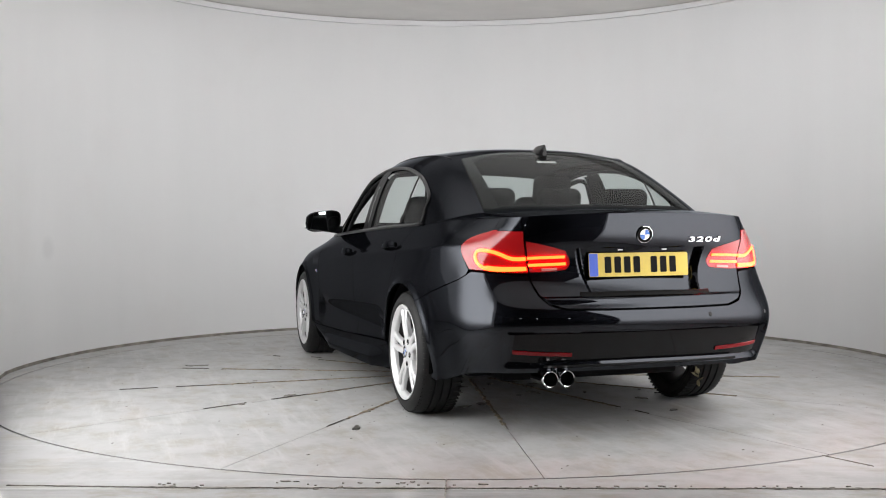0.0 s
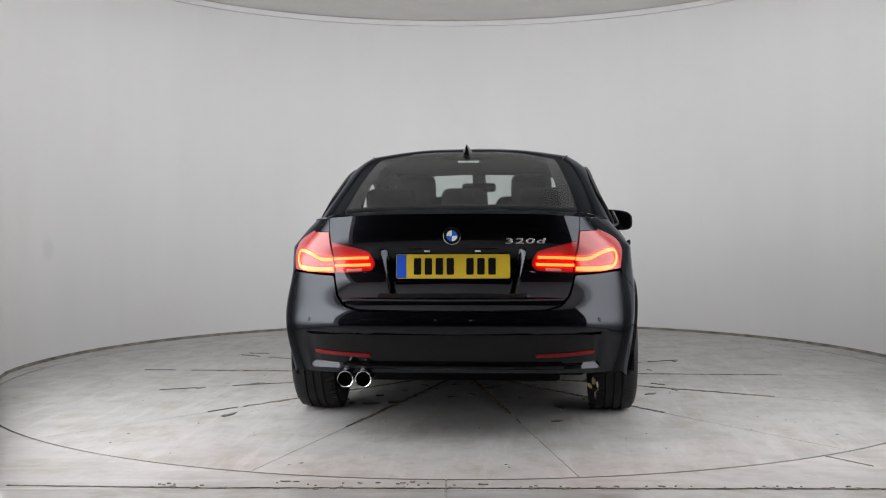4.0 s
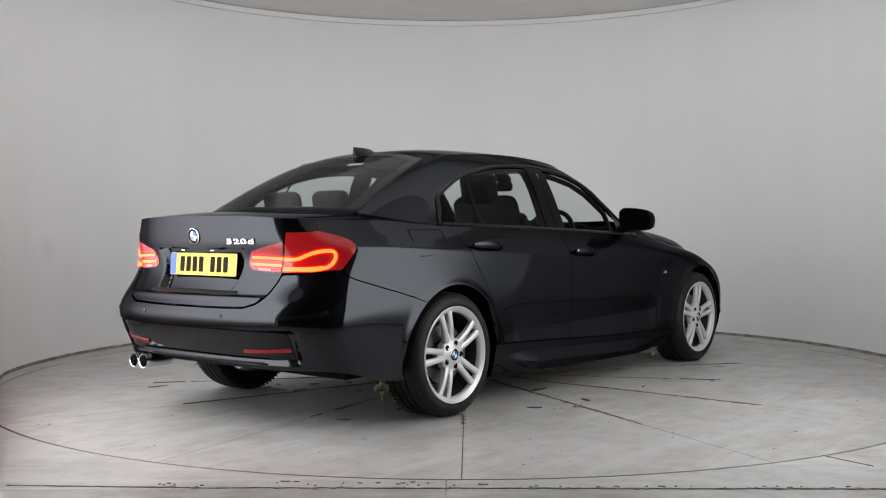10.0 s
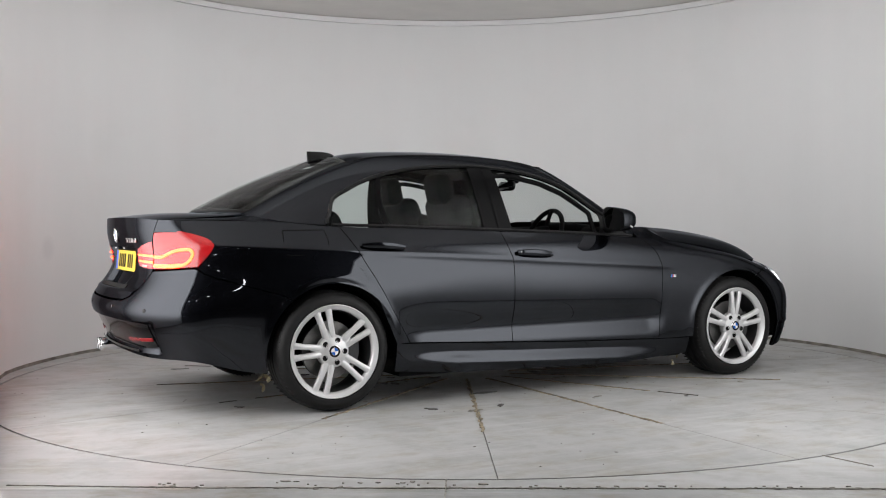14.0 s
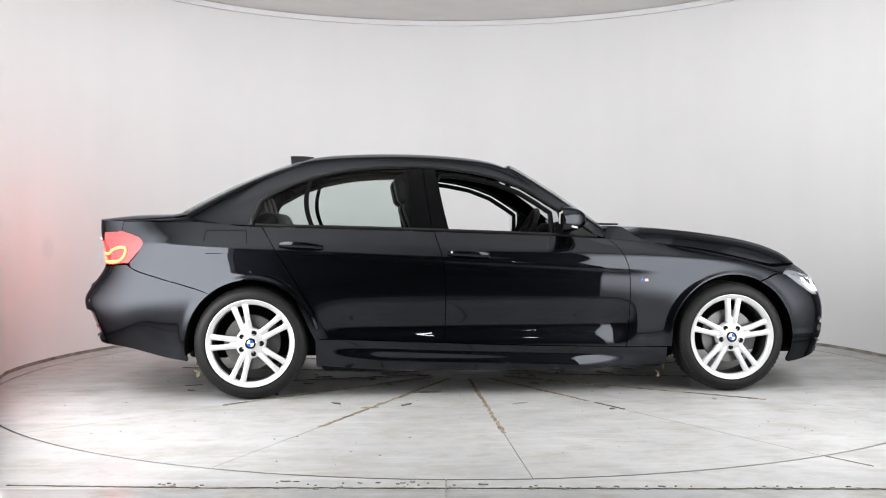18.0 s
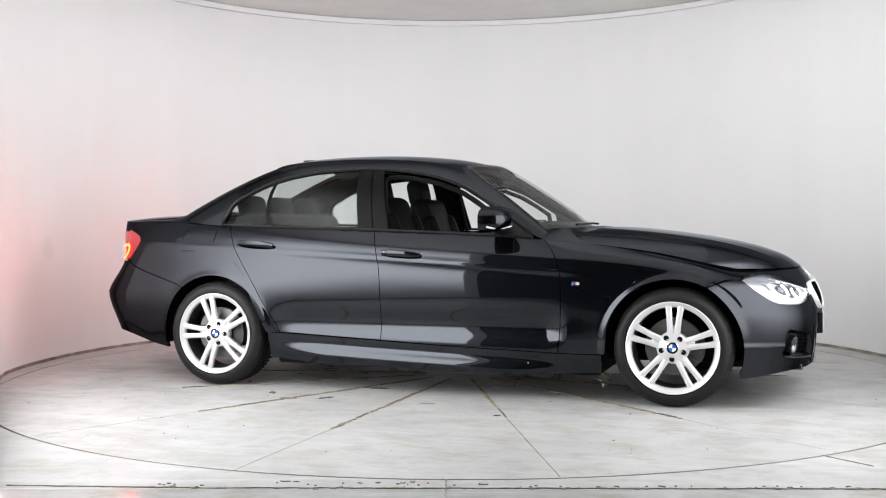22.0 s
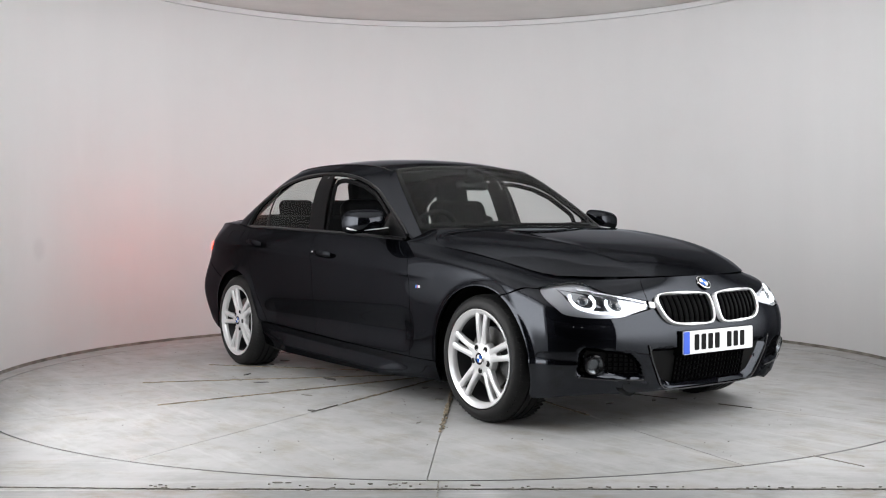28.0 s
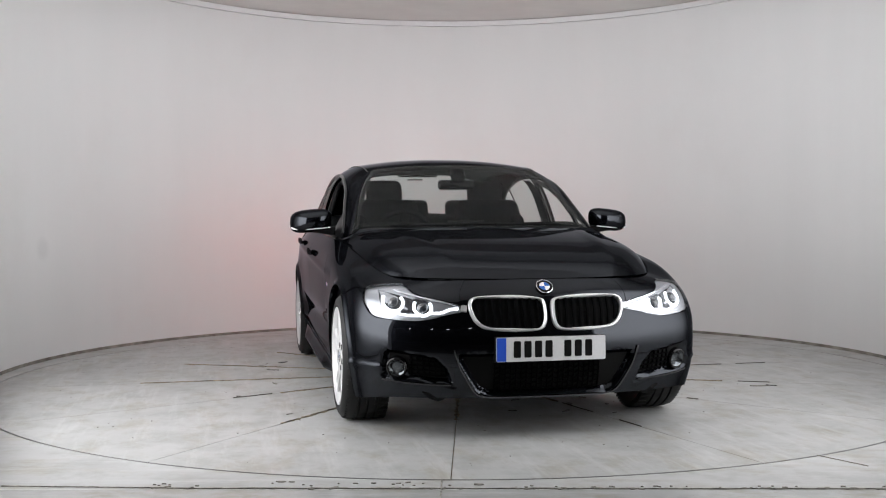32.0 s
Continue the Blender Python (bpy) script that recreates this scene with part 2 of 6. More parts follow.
# the plan of the wall: a round back whose ends run on straight to the open front
PLAN = [(-1.640, -3.52), (-3.055, -0.20)]
PLAN = line_of(PLAN[0], PLAN[1], 30) + [(BC[0] + BR * math.cos(a), BC[1] + BR * math.sin(a)) for a in np.linspace(math.pi + 0.10, -0.10, 180)] + line_of((3.08, -0.10), (1.640, -3.52), 30)


def plan_wall(name, inner, outer, z0, z1, mat, label, category):
    """A wall along the plan from inner to outer metres outside it."""
    verts, faces, n = [], [], len(PLAN)
    for i, p in enumerate(PLAN):
        a, b = Vector(PLAN[max(i - 1, 0)]), Vector(PLAN[min(i + 1, n - 1)])
        d = (b - a).normalized()
        o = Vector((-d.y, d.x))
        for r, z in ((inner, z0), (inner, z1), (outer, z1), (outer, z0)):
            verts.append((p[0] + o.x * r, p[1] + o.y * r, z))
    for i in range(n - 1):
        for q in range(4):
            faces.append((i * 4 + q, i * 4 + 4 + q, i * 4 + 4 + (q + 1) % 4, i * 4 + (q + 1) % 4))
    faces += [(3, 2, 1, 0), (n * 4 - 4, n * 4 - 3, n * 4 - 2, n * 4 - 1)]
    return tagged(mesh_part(name, verts, faces, mat, None, label), kind="structure", category=category)


plan_wall("wall", 0.0, 0.12, 0.0, BH, WALL, "seamless white curved studio booth wall", "wall")
plan_wall("trim", -0.02, 0.14, BH + 0.003, BH + 0.05, RIMWHITE, "white edge trim along the top of the wall", "trim")
plan_wall("baseboard", -0.006, -0.001, 0.0, 0.022, plain("grey wall foot strip", (0.27, 0.25, 0.22), 0.8, grain=0.5, grain_scale=8), "grubby grey strip at the foot of the wall", "baseboard")


def disc(name, r, z, cx, cy, mat, thick, label, category, hole=0.0, n=160):
    prof = [(hole, z), (r, z), (r, z - thick), (hole, z - thick)]
    v, f = lathe(prof, n, "z", closed=True)
    v = [(x + cx, y + cy, q) for x, y, q in v]
    return tagged(mesh_part(name, v, f, mat, None, label), kind="structure", category=category)


disc("ceiling", 3.9, BH + 0.156, 0, 0, CEIL, 0.1, "plain warm grey ceiling over the booth", "ceiling", hole=0.001)
# the floor round the turntable, and the dark hall that the booth opens on
TR = 2.949
disc("floor", 3.98, 0.0, 0, 0, FLOOR, 0.2, "pale grey worn painted concrete floor", "floor", hole=TR + 0.016)
disc("hall_floor", 14.0, 0.0, 0, 0, HALLFLOOR, 0.2, "dark concrete floor of the hall outside the booth", "floor", hole=3.985)
disc("turntable_pit", TR + 0.03, -0.03, 0, 0, SEAM, 0.1, "dark gap round the turntable", "floor", hole=0.001)
for nm, m, sx, sy in (("wall_front", pose(0, -11.0, 2.4), 16, 0.2), ("wall_back", pose(0, 5.6, 2.4), 16, 0.2),
                      ("wall_side", pose(-8.0, -2.7, 2.4), 0.2, 16.8), ("wall_side", pose(8.0, -2.7, 2.4), 0.2, 16.8)):
    tagged(bm_part(nm, box_bm(sx, sy, 4.8, m, 0.01), DARKWALL, None, "dark hall wall outside the booth"), kind="structure", category="wall")
tagged(bm_part("ceiling", box_bm(16.2, 17, 0.2, pose(0, -2.7, 4.9), 0.01), DARKWALL, None, "dark hall ceiling"), kind="structure", category="ceiling")


def strip(name, pts, width, mat, z, parent, rough=0.5, label="", seed=1):
    """A flat joint with an uneven edge along points on the floor."""
    rnd = random.Random(seed)
    verts, faces = [], []
    for i, (x, y) in enumerate(pts):
        a, b = pts[max(i - 1, 0)], pts[min(i + 1, len(pts) - 1)]
        d = Vector((b[0] - a[0], b[1] - a[1])).normalized()
        w = [width * 0.5 * (1 + rough * rnd.uniform(-1, 1.4)) for _ in (0, 1)]
        verts += [(x - d.y * w[0], y + d.x * w[0], z), (x + d.y * w[1], y - d.x * w[1], z)]
    n = len(pts)
    top = len(verts)
    verts += [(x, y, z - 0.004) for x, y, _ in verts]
    for i in range(n - 1):
        a = 2 * i
        faces += [(a, a + 1, a + 3, a + 2), (a, a + 2, top + a + 2, top + a), (a + 1, top + a + 1, top + a + 3, a + 3)]
    return mesh_part(name, verts, faces, mat, parent, label, flat=True)


def line(p, q, n):
    return [(p[0] + (q[0] - p[0]) * i / n, p[1] + (q[1] - p[1]) * i / n) for i in range(n + 1)]


def softbox_cloth(name, strength, front):
    """White diffuser cloth, lit evenly and fading towards the back of the booth, the floor and the top; front is the sign of its own x axis there."""
    m, nt, b = material(name)
    xyz = nt.nodes.new("ShaderNodeSeparateXYZ")
    nt.links.new(coords(nt, (front, 1, 1)), xyz.inputs[0])
    value = None
    for axis, lo, hi, least in (("X", -1.35, 0.05, 0.14), ("Z", -1.30, -0.80, 0.04), ("Z", 1.30, 0.70, 0.25)):
        s = nt.nodes.new("ShaderNodeMapRange")
        s.interpolation_type = "SMOOTHSTEP"
        s.inputs["From Min"].default_value, s.inputs["From Max"].default_value = lo, hi
        s.inputs["To Min"].default_value, s.inputs["To Max"].default_value = least, 1.0
        nt.links.new(xyz.outputs[axis], s.inputs["Value"])
        if value is None:
            value = s.outputs["Result"]
            continue
        p = nt.nodes.new("ShaderNodeMath")
        p.operation = "MULTIPLY"
        nt.links.new(value, p.inputs[0])
        nt.links.new(s.outputs["Result"], p.inputs[1])
        value = p.outputs[0]
    p = nt.nodes.new("ShaderNodeMath")
    p.operation = "MULTIPLY"
    p.inputs[1].default_value = strength
    nt.links.new(value, p.inputs[0])
    nt.links.new(p.outputs[0], b.inputs["Emission Strength"])
    b.inputs["Base Color"].default_value = (0.8, 0.8, 0.8, 1)
    b.inputs["Emission Color"].default_value = (1, 1, 1, 1)
    b.inputs["Roughness"].default_value = 0.8
    return m


def softbox(m, width, height, cloth):
    """A tall glowing panel added on the wall, in place of brightly lit wall; its cloth faces along its own y axis."""
    box = tagged(empty("softbox"), "added tall glowing panel standing in for brightly lit booth wall", "softbox", "softboxes beside the opening")
    box.matrix_basis = m
    v = [(width * (i / 12 - 0.5), 0.02 * math.sin(math.pi * i / 12) * math.sin(math.pi * j / 12), height * (j / 12 - 0.5)) for i in range(13) for j in range(13)]
    mesh_part("diffuser_cloth", v, grid_faces(13, 13, True), cloth, box, "glowing white cloth of the added panel")
    for sx, sz, x, z in ((width + .04, .02, 0, height / 2), (width + .04, .02, 0, -height / 2), (.02, height, -width / 2, 0), (.02, height, width / 2, 0)):
        bm_part("frame_bar", box_bm(sx, .04, sz, pose(x, -0.018, z), .006), RIMWHITE, box, "white frame bar")
    return box


def wall_pose(x, y, z, tx, ty):
    d = Vector((tx - x, ty - y, 0)).normalized()
    return Matrix.Translation((x, y, z)) @ Matrix(((d.y, d.x, 0, 0), (-d.x, d.y, 0, 0), (0, 0, 1, 0), (0, 0, 0, 1)))


# both panels are added out of view and stand in for brightly lit wall
softbox(wall_pose(-2.330, -1.865, 1.45, -1.410, -1.473), 3.30, 2.75, softbox_cloth("left diffuser cloth", SOFT[0], 1))
softbox(wall_pose(2.330, -1.865, 1.45, 1.410, -1.473), 3.30, 2.75, softbox_cloth("right diffuser cloth", SOFT[1], -1))

# battens of light far off in the dark hall
BATTEN = plain("lit white batten", (0.9, 0.9, 0.9), 0.4, emit=(1, 0.98, 0.95), strength=45)
for k, (x, y, z) in enumerate(((-4.2, -9.5, 3.7), (-1.9, -10.4, 3.6), (-0.4, -10.4, 3.3), (1.3, -10.4, 3.5), (3.0, -10.4, 3.4), (4.6, -9.6, 3.7))):
    lampbar = tagged(bm_part("hall_lamp", box_bm(0.24, 0.09, 0.06, pose(x, y, z), .015), BATTEN, None, "glowing white batten lamp hung in the dark hall"), category="lamp", group="hall lamps")
    for dx in (-.08, .08):
        mesh_part("hanger", *tube([(x + dx, y, z + .02), (x + dx, y, 4.8)], .006, 6), SEAM, lampbar, "thin hanging rod")

CHIP = plain("bare grey patch", (0.27, 0.255, 0.23), 0.9, grain=0.5, grain_scale=40)
chips, rnd = [], random.Random(11)
for k in range(150):
    x = rnd.uniform(-1.2, 1.6)
    y = -3.085 - 0.008 * (x + 1) + (rnd.gauss(0, 0.006) if k % 3 else rnd.uniform(0.01, 0.10) * (1 if x < 0.1 else 0.4))
    r = rnd.uniform(0.0015, 0.006) * (2.0 if k % 17 == 0 else 1)
    chips.append(prism([(r * rnd.uniform(.8, 2.6) * math.cos(a), r * rnd.uniform(.5, 1) * math.sin(a)) for a in np.linspace(0, 6.283, 8, endpoint=False)], 0.0042, pose(x, y, 0)))
tagged(mesh_part("paint_chips", *merged(*chips), CHIP, None, "small bare patches where the floor paint has flaked", flat=True), kind="stuff", category="floor damage")
THRESH = plain("dark floor joint", (0.26, 0.245, 0.22), 0.9, grain=0.7, grain_scale=30)
for nm, p, q, w in (("floor_joint", (-1.75, -3.05), (-1.0, -3.088), 0.004), ("floor_joint", (-1.0, -3.088), (1.7, -3.108), 0.006),
                    ("floor_joint", (-0.074, -2.962), (-0.074, -3.4), 0.003), ("floor_joint", (1.512, -2.539), (1.65, -2.74), 0.003)):
    tagged(strip(nm, line(p, q, 60), w, THRESH, 0.0042, None, 1.0, "dirty dark joint in the floor", 5), kind="structure", category="floor joint")
# ---- the turntable ----
def make_turntable():
    tt = tagged(empty("turntable"), "round pale grey turntable deck of fourteen worn plates", "turntable")
    n_sec, gap = 14, 0.0022
    for k in range(n_sec):
        a0 = radians(-13.5 - 360 / n_sec * (k + 1))
        a1 = a0 + 2 * math.pi / n_sec
        verts, faces, m = [], [], 16
        for z in (0.0, -0.025):
            for r in (0.275, TR):
                for i in range(m + 1):
                    t = i / m
                    a = a0 + (a1 - a0) * t
                    off = gap * (1 - 2 * t)
                    verts.append((r * math.cos(a) - math.sin(a) * off, r * math.sin(a) + math.cos(a) * off, z))
        M = m + 1
        for i in range(m):
            faces += [(i, M + i, M + i + 1, i + 1), (2 * M + i, 2 * M + i + 1, 3 * M + i + 1, 3 * M + i),
                      (M + i, 3 * M + i, 3 * M + i + 1, M + i + 1), (i, i + 1, 2 * M + i + 1, 2 * M + i)]
        faces += [(0, 2 * M, 3 * M, M), (m, M + m, 3 * M + m, 2 * M + m)]
        mesh_part("deck_plate", verts, faces, PLATE, tt, flat=True)
        rnd = random.Random(k + 20)
        c, s = math.cos(a0), math.sin(a0)
        end = 1.2 + 0.9 * rnd.random()
        pts = [(r * c + rnd.uniform(-1, 1) * 0.003, r * s + rnd.uniform(-1, 1) * 0.003) for r in np.linspace(0.3, end, 70)]
        strip("dirt_streak", pts, 0.013, JOINT, 0.0042, tt, 1.0, "brown dirt along the joint", k)
        r = 0.35
        while r < 2.0:  # dark open stretches of the joint, shorter and rarer towards the rim
            run = rnd.uniform(0.08, 0.42) * (1.25 - r / 3)
            m = max(6, int(run / 0.02))
            pts = [(q * c + rnd.uniform(-1, 1) * 0.002, q * s + rnd.uniform(-1, 1) * 0.002) for q in np.linspace(r, r + run, m)]
            strip("open_joint", pts, rnd.uniform(0.0025, 0.006), CRACK, 0.0054, tt, 0.9, "dark open stretch of the joint", k)
            r += run + rnd.uniform(0.05, 0.5) * (0.4 + r / 2)
    v, f = lathe([(0.001, 0.0), (0.270, 0.0), (0.270, -0.025), (0.001, -0.025)], 64, "z", closed=True)
    mesh_part("centre_plate", v, f, PLATE, tt)
    v, f = lathe([(0.001, -0.012), (TR - 0.002, -0.012), (TR - 0.002, -0.028), (0.001, -0.028)], 96, "z", closed=True)
    mesh_part("joint_filler", v, f, JOINT, tt)
    # dark oily patches under the car
    rnd = random.Random(4)
    for k in range(70):
        r, a = (rnd.uniform(0.4, 2.0), rnd.uniform(0, 6.283)) if k < 30 else (rnd.uniform(0.3, 1.5), rnd.choice((0.0, 3.142)) + rnd.gauss(0, 0.5))
        n, rad, st = 18, rnd.uniform(0.005, 0.022), rnd.uniform(1, 4)
        w = [rad * rnd.uniform(0.5, 1.2) for _ in range(n)]
        out = [(st * w[i] * math.cos(6.283 * i / n), w[i] * math.sin(6.283 * i / n)) for i in range(n)]
        v, f = prism(out, 0.0030 + 0.00005 * k, pose(r * math.cos(a), r * math.sin(a), 0.0, 0, 0, rnd.uniform(0, 360)))
        mesh_part("stain", v, f, STAIN if k % 2 else OIL, tt, flat=True)
    bits = []
    for k in range(260):
        r, a, q = rnd.uniform(0.3, 2.8), rnd.uniform(0, 6.283), rnd.uniform(0.0012, 0.0045)
        bits.append(prism([(q * rnd.uniform(.6, 2.2) * math.cos(w), q * rnd.uniform(.5, 1) * math.sin(w)) for w in np.linspace(0, 6.283, 6, endpoint=False)], 0.0020, pose(r * math.cos(a), r * math.sin(a), 0, 0, 0, rnd.uniform(0, 360))))
    tagged(mesh_part("crumbs", *merged(*bits), STAIN, tt, flat=True), "scattered crumbs of dirt on the deck", kind="stuff")
    return tt


CRACK = plain("dark open joint", (0.085, 0.075, 0.06), 0.8, grain=0.5, grain_scale=60)
OIL = plain("dark oil stain", (0.075, 0.07, 0.062), 0.35, grain=0.6, grain_scale=45, spec=0.3)
STAIN = plain("dark floor stain", (0.20, 0.188, 0.165), 0.7, grain=0.5, grain_scale=30)
TURNTABLE = make_turntable()

# ---- the car's skin: rings of points from the tail's middle round the flank to the nose's middle ----
RINGS = (
    # lower edge
    ((-2.350, 0, .315), (-2.335, .36, .315), (-2.275, .62, .310), (-2.130, .755, .300), (-1.960, .805, .262), (-1.750, .838, .222), (-1.400, .850, .200), (-1.000, .842, .182), (-.500, .838, .172),
     (0, .838, .165), (.500, .838, .162), (.950, .842, .162), (1.400, .850, .162), (1.740, .835, .165), (1.925, .735, .190), (2.045, .52, .195), (2.100, .27, .195), (2.112, 0, .195)),
    # sill crease and bumper fold
    ((-2.395, 0, .400), (-2.375, .36, .400), (-2.315, .62, .400), (-2.165, .775, .400), (-1.985, .822, .385), (-1.750, .860, .365), (-1.400, .880, .355), (-1.000, .882, .340), (-.500, .881, .318),
     (0, .881, .297), (.500, .880, .281), (.950, .880, .274), (1.400, .882, .285), (1.745, .865, .300), (1.950, .765, .315), (2.075, .54, .325), (2.130, .28, .330), (2.142, 0, .330)),
    ((-2.442, 0, .510), (-2.422, .36, .510), (-2.355, .63, .510), (-2.195, .785, .505), (-2.005, .838, .500), (-1.750, .874, .495), (-1.400, .900, .490), (-1.000, .893, .480), (-.500, .889, .465),
     (0, .888, .450), (.500, .887, .440), (.950, .888, .440), (1.400, .902, .445), (1.750, .872, .445), (1.958, .772, .445), (2.084, .55, .445), (2.138, .28, .445), (2.150, 0, .445)),
    ((-2.425, 0, .610), (-2.405, .36, .610), (-2.340, .62, .615), (-2.185, .776, .620), (-2.000, .836, .625), (-1.750, .874, .628), (-1.400, .902, .628), (-1.000, .898, .622), (-.500, .895, .612),
     (0, .894, .600), (.500, .893, .590), (.950, .893, .585), (1.400, .903, .585), (1.745, .866, .565), (1.942, .768, .545), (2.068, .55, .540), (2.124, .28, .540), (2.138, 0, .540)),
    ((-2.320, 0, .760), (-2.305, .36, .760), (-2.258, .58, .765), (-2.140, .745, .770), (-1.970, .814, .770), (-1.750, .858, .765), (-1.400, .888, .760), (-1.000, .893, .755), (-.500, .896, .745),
     (0, .895, .733), (.500, .893, .722), (.950, .890, .714), (1.400, .882, .705), (1.715, .836, .665), (1.900, .742, .635), (2.030, .545, .620), (2.092, .28, .622), (2.108, 0, .625)),
    ((-2.342, 0, .905), (-2.326, .36, .905), (-2.270, .57, .900), (-2.150, .708, .892), (-1.970, .792, .888), (-1.750, .836, .885), (-1.400, .861, .880), (-1.000, .874, .870), (-.500, .879, .856),
     (0, .878, .842), (.500, .875, .826), (.950, .870, .808), (1.400, .838, .775), (1.690, .775, .716), (1.870, .685, .690), (1.992, .525, .678), (2.058, .28, .680), (2.076, 0, .682)),
    ((-2.356, 0, 1.036), (-2.336, .35, 1.033), (-2.272, .55, 1.022), (-2.130, .640, 1.017), (-1.950, .690, 1.018), (-1.750, .736, 1.012), (-1.400, .790, .986), (-1.000, .815, .973), (-.500, .825, .956),
     (0, .825, .936), (.500, .818, .913), (.950, .787, .874), (1.400, .745, .806), (1.640, .688, .752), (1.800, .610, .732), (1.928, .480, .728), (2.012, .25, .732), (2.036, 0, .735)),
)


def spline_matrix(n):
    """Second derivatives of the natural cubic through n evenly spaced values, as a matrix."""
    A, B = np.eye(n), np.zeros((n, n))
    for i in range(1, n - 1):
        A[i, i - 1:i + 2] = (1, 4, 1)
        B[i, i - 1:i + 2] = (6, -12, 6)
    return np.linalg.solve(A, B)


def spline_weights(n, t):
    t = np.clip(np.asarray(t, float), 0, n - 1)
    i = np.minimum(t.astype(int), n - 2)
    f = t - i
    I, M = np.eye(n), spline_matrix(n)
    f = f[:, None]
    return (1 - f) * I[i] + f * I[i + 1] + ((1 - f) ** 3 - (1 - f)) / 6 * M[i] + (f ** 3 - f) / 6 * M[i + 1]


class Skin:
    """A smooth sheet through rings of points that are mirrored at both ends."""

    def __init__(self, rings):
        R = np.array(rings, float)
        flip = np.array((1, -1, 1))
        self.R = np.concatenate([R[:, 2:0:-1] * flip, R, R[:, -2:-4:-1] * flip], axis=1)
        self.nv, self.ns = R.shape[0], R.shape[1]
        s, v = np.meshgrid(np.linspace(0, self.ns - 1, 10 * self.ns), np.linspace(0, self.nv - 1, 10 * self.nv), indexing="ij")
        self.S, self.V = s.ravel(), v.ravel()
        self.P = self.at(self.S, self.V)

    def at(self, s, v):
        s, v = np.atleast_1d(np.asarray(s, float)), np.atleast_1d(np.asarray(v, float))
        return np.einsum("pk,ps,ksc->pc", spline_weights(self.nv, v), spline_weights(self.R.shape[1], s + 2), self.R)

    def normal(self, s, v):
        e = 0.02
        a = self.at(np.minimum(s + e, self.ns - 1), v) - self.at(np.maximum(s - e, 0), v)
        b = self.at(s, np.minimum(v + e, self.nv - 1)) - self.at(s, np.maximum(v - e, 0))
        n = np.cross(b, a)
        return n / np.maximum(np.linalg.norm(n, axis=1, keepdims=True), 1e-9)

    def find(self, view, pts, smin, smax):
        """Where on the sheet the points lie, seen from the side (x, z) or from an end (y, z)."""
        ax = (0, 2) if view == "side" else (1, 2)
        pts = np.atleast_2d(np.asarray(pts, float))
        ok = (self.S >= smin) & (self.S <= smax)
        Q, S0, V0 = self.P[ok][:, ax], self.S[ok], self.V[ok]
        k = ((Q[None] - pts[:, None]) ** 2).sum(2).argmin(1)
        s, v = S0[k], V0[k]
        for _ in range(8):
            p = self.at(s, v)[:, ax]
            e = 1e-3
            ds = (self.at(s + e, v)[:, ax] - self.at(s - e, v)[:, ax]) / (2 * e)
            dv = (self.at(s, v + e)[:, ax] - self.at(s, v - e)[:, ax]) / (2 * e)
            d = pts - p
            det = ds[:, 0] * dv[:, 1] - ds[:, 1] * dv[:, 0]
            det = np.where(np.abs(det) < 1e-7, 1e-7, det)
            s = np.clip(s + np.clip((d[:, 0] * dv[:, 1] - d[:, 1] * dv[:, 0]) / det, -.3, .3), smin, smax)
            v = np.clip(v + np.clip((ds[:, 0] * d[:, 1] - ds[:, 1] * d[:, 0]) / det, -.3, .3), 0, self.nv - 1)
        return np.stack([s, v], 1)


BODY = Skin(RINGS)


def side(*pts):
    return BODY.find("side", pts, 2.6, 14.6)


def rear(*pts):
    return BODY.find("end", pts, 0.0, 3.7)


def front(*pts):
    return BODY.find("end", pts, 13.3, 17.0)


def even(curve, n, smooth=False, skin=BODY):
    """n points spaced evenly along a curve of (s, v) rows."""
    c = np.asarray(curve, float)
    if smooth and len(c) > 2:
        c = spline_weights(len(c), np.linspace(0, len(c) - 1, 12 * len(c))) @ c
    else:
        c = np.concatenate([np.linspace(a, b, 9)[:-1] for a, b in zip(c[:-1], c[1:])] + [c[-1:]])
    p = skin.at(c[:, 0], c[:, 1])
    d = np.concatenate([[0], np.cumsum(np.linalg.norm(np.diff(p, axis=0), axis=1) + 1e-9)])
    t = np.linspace(0, d[-1], n)
    return np.stack([np.interp(t, d, c[:, 0]), np.interp(t, d, c[:, 1])], 1)


def coons(low, high, left, right, nu, nv, skin=BODY, smooth=(1, 1, 1, 1)):
    """A net of (s, v) between four border curves: low and high run from left to right, left and right from low to high."""
    lo, hi = even(low, nu, smooth[0], skin), even(high, nu, smooth[1], skin)
    le, ri = even(left, nv, smooth[2], skin), even(right, nv, smooth[3], skin)
    u, w = np.linspace(0, 1, nu)[:, None, None], np.linspace(0, 1, nv)[None, :, None]
    return ((1 - w) * lo[:, None] + w * hi[:, None] + (1 - u) * le[None] + u * ri[None]
            - (1 - u) * (1 - w) * lo[0] - u * (1 - w) * lo[-1] - (1 - u) * w * hi[0] - u * w * hi[-1])


def net_points(net, lift=0.0, skin=BODY, push=None):
    nu, nv = net.shape[:2]
    s, v = net[..., 0].ravel(), net[..., 1].ravel()
    p, n = skin.at(s, v), skin.normal(s, v)
    d = np.full(len(p), lift)
    if push is not None:
        d = d + push(p)
    return (p + n * d[:, None]).reshape(nu, nv, 3), n.reshape(nu, nv, 3)


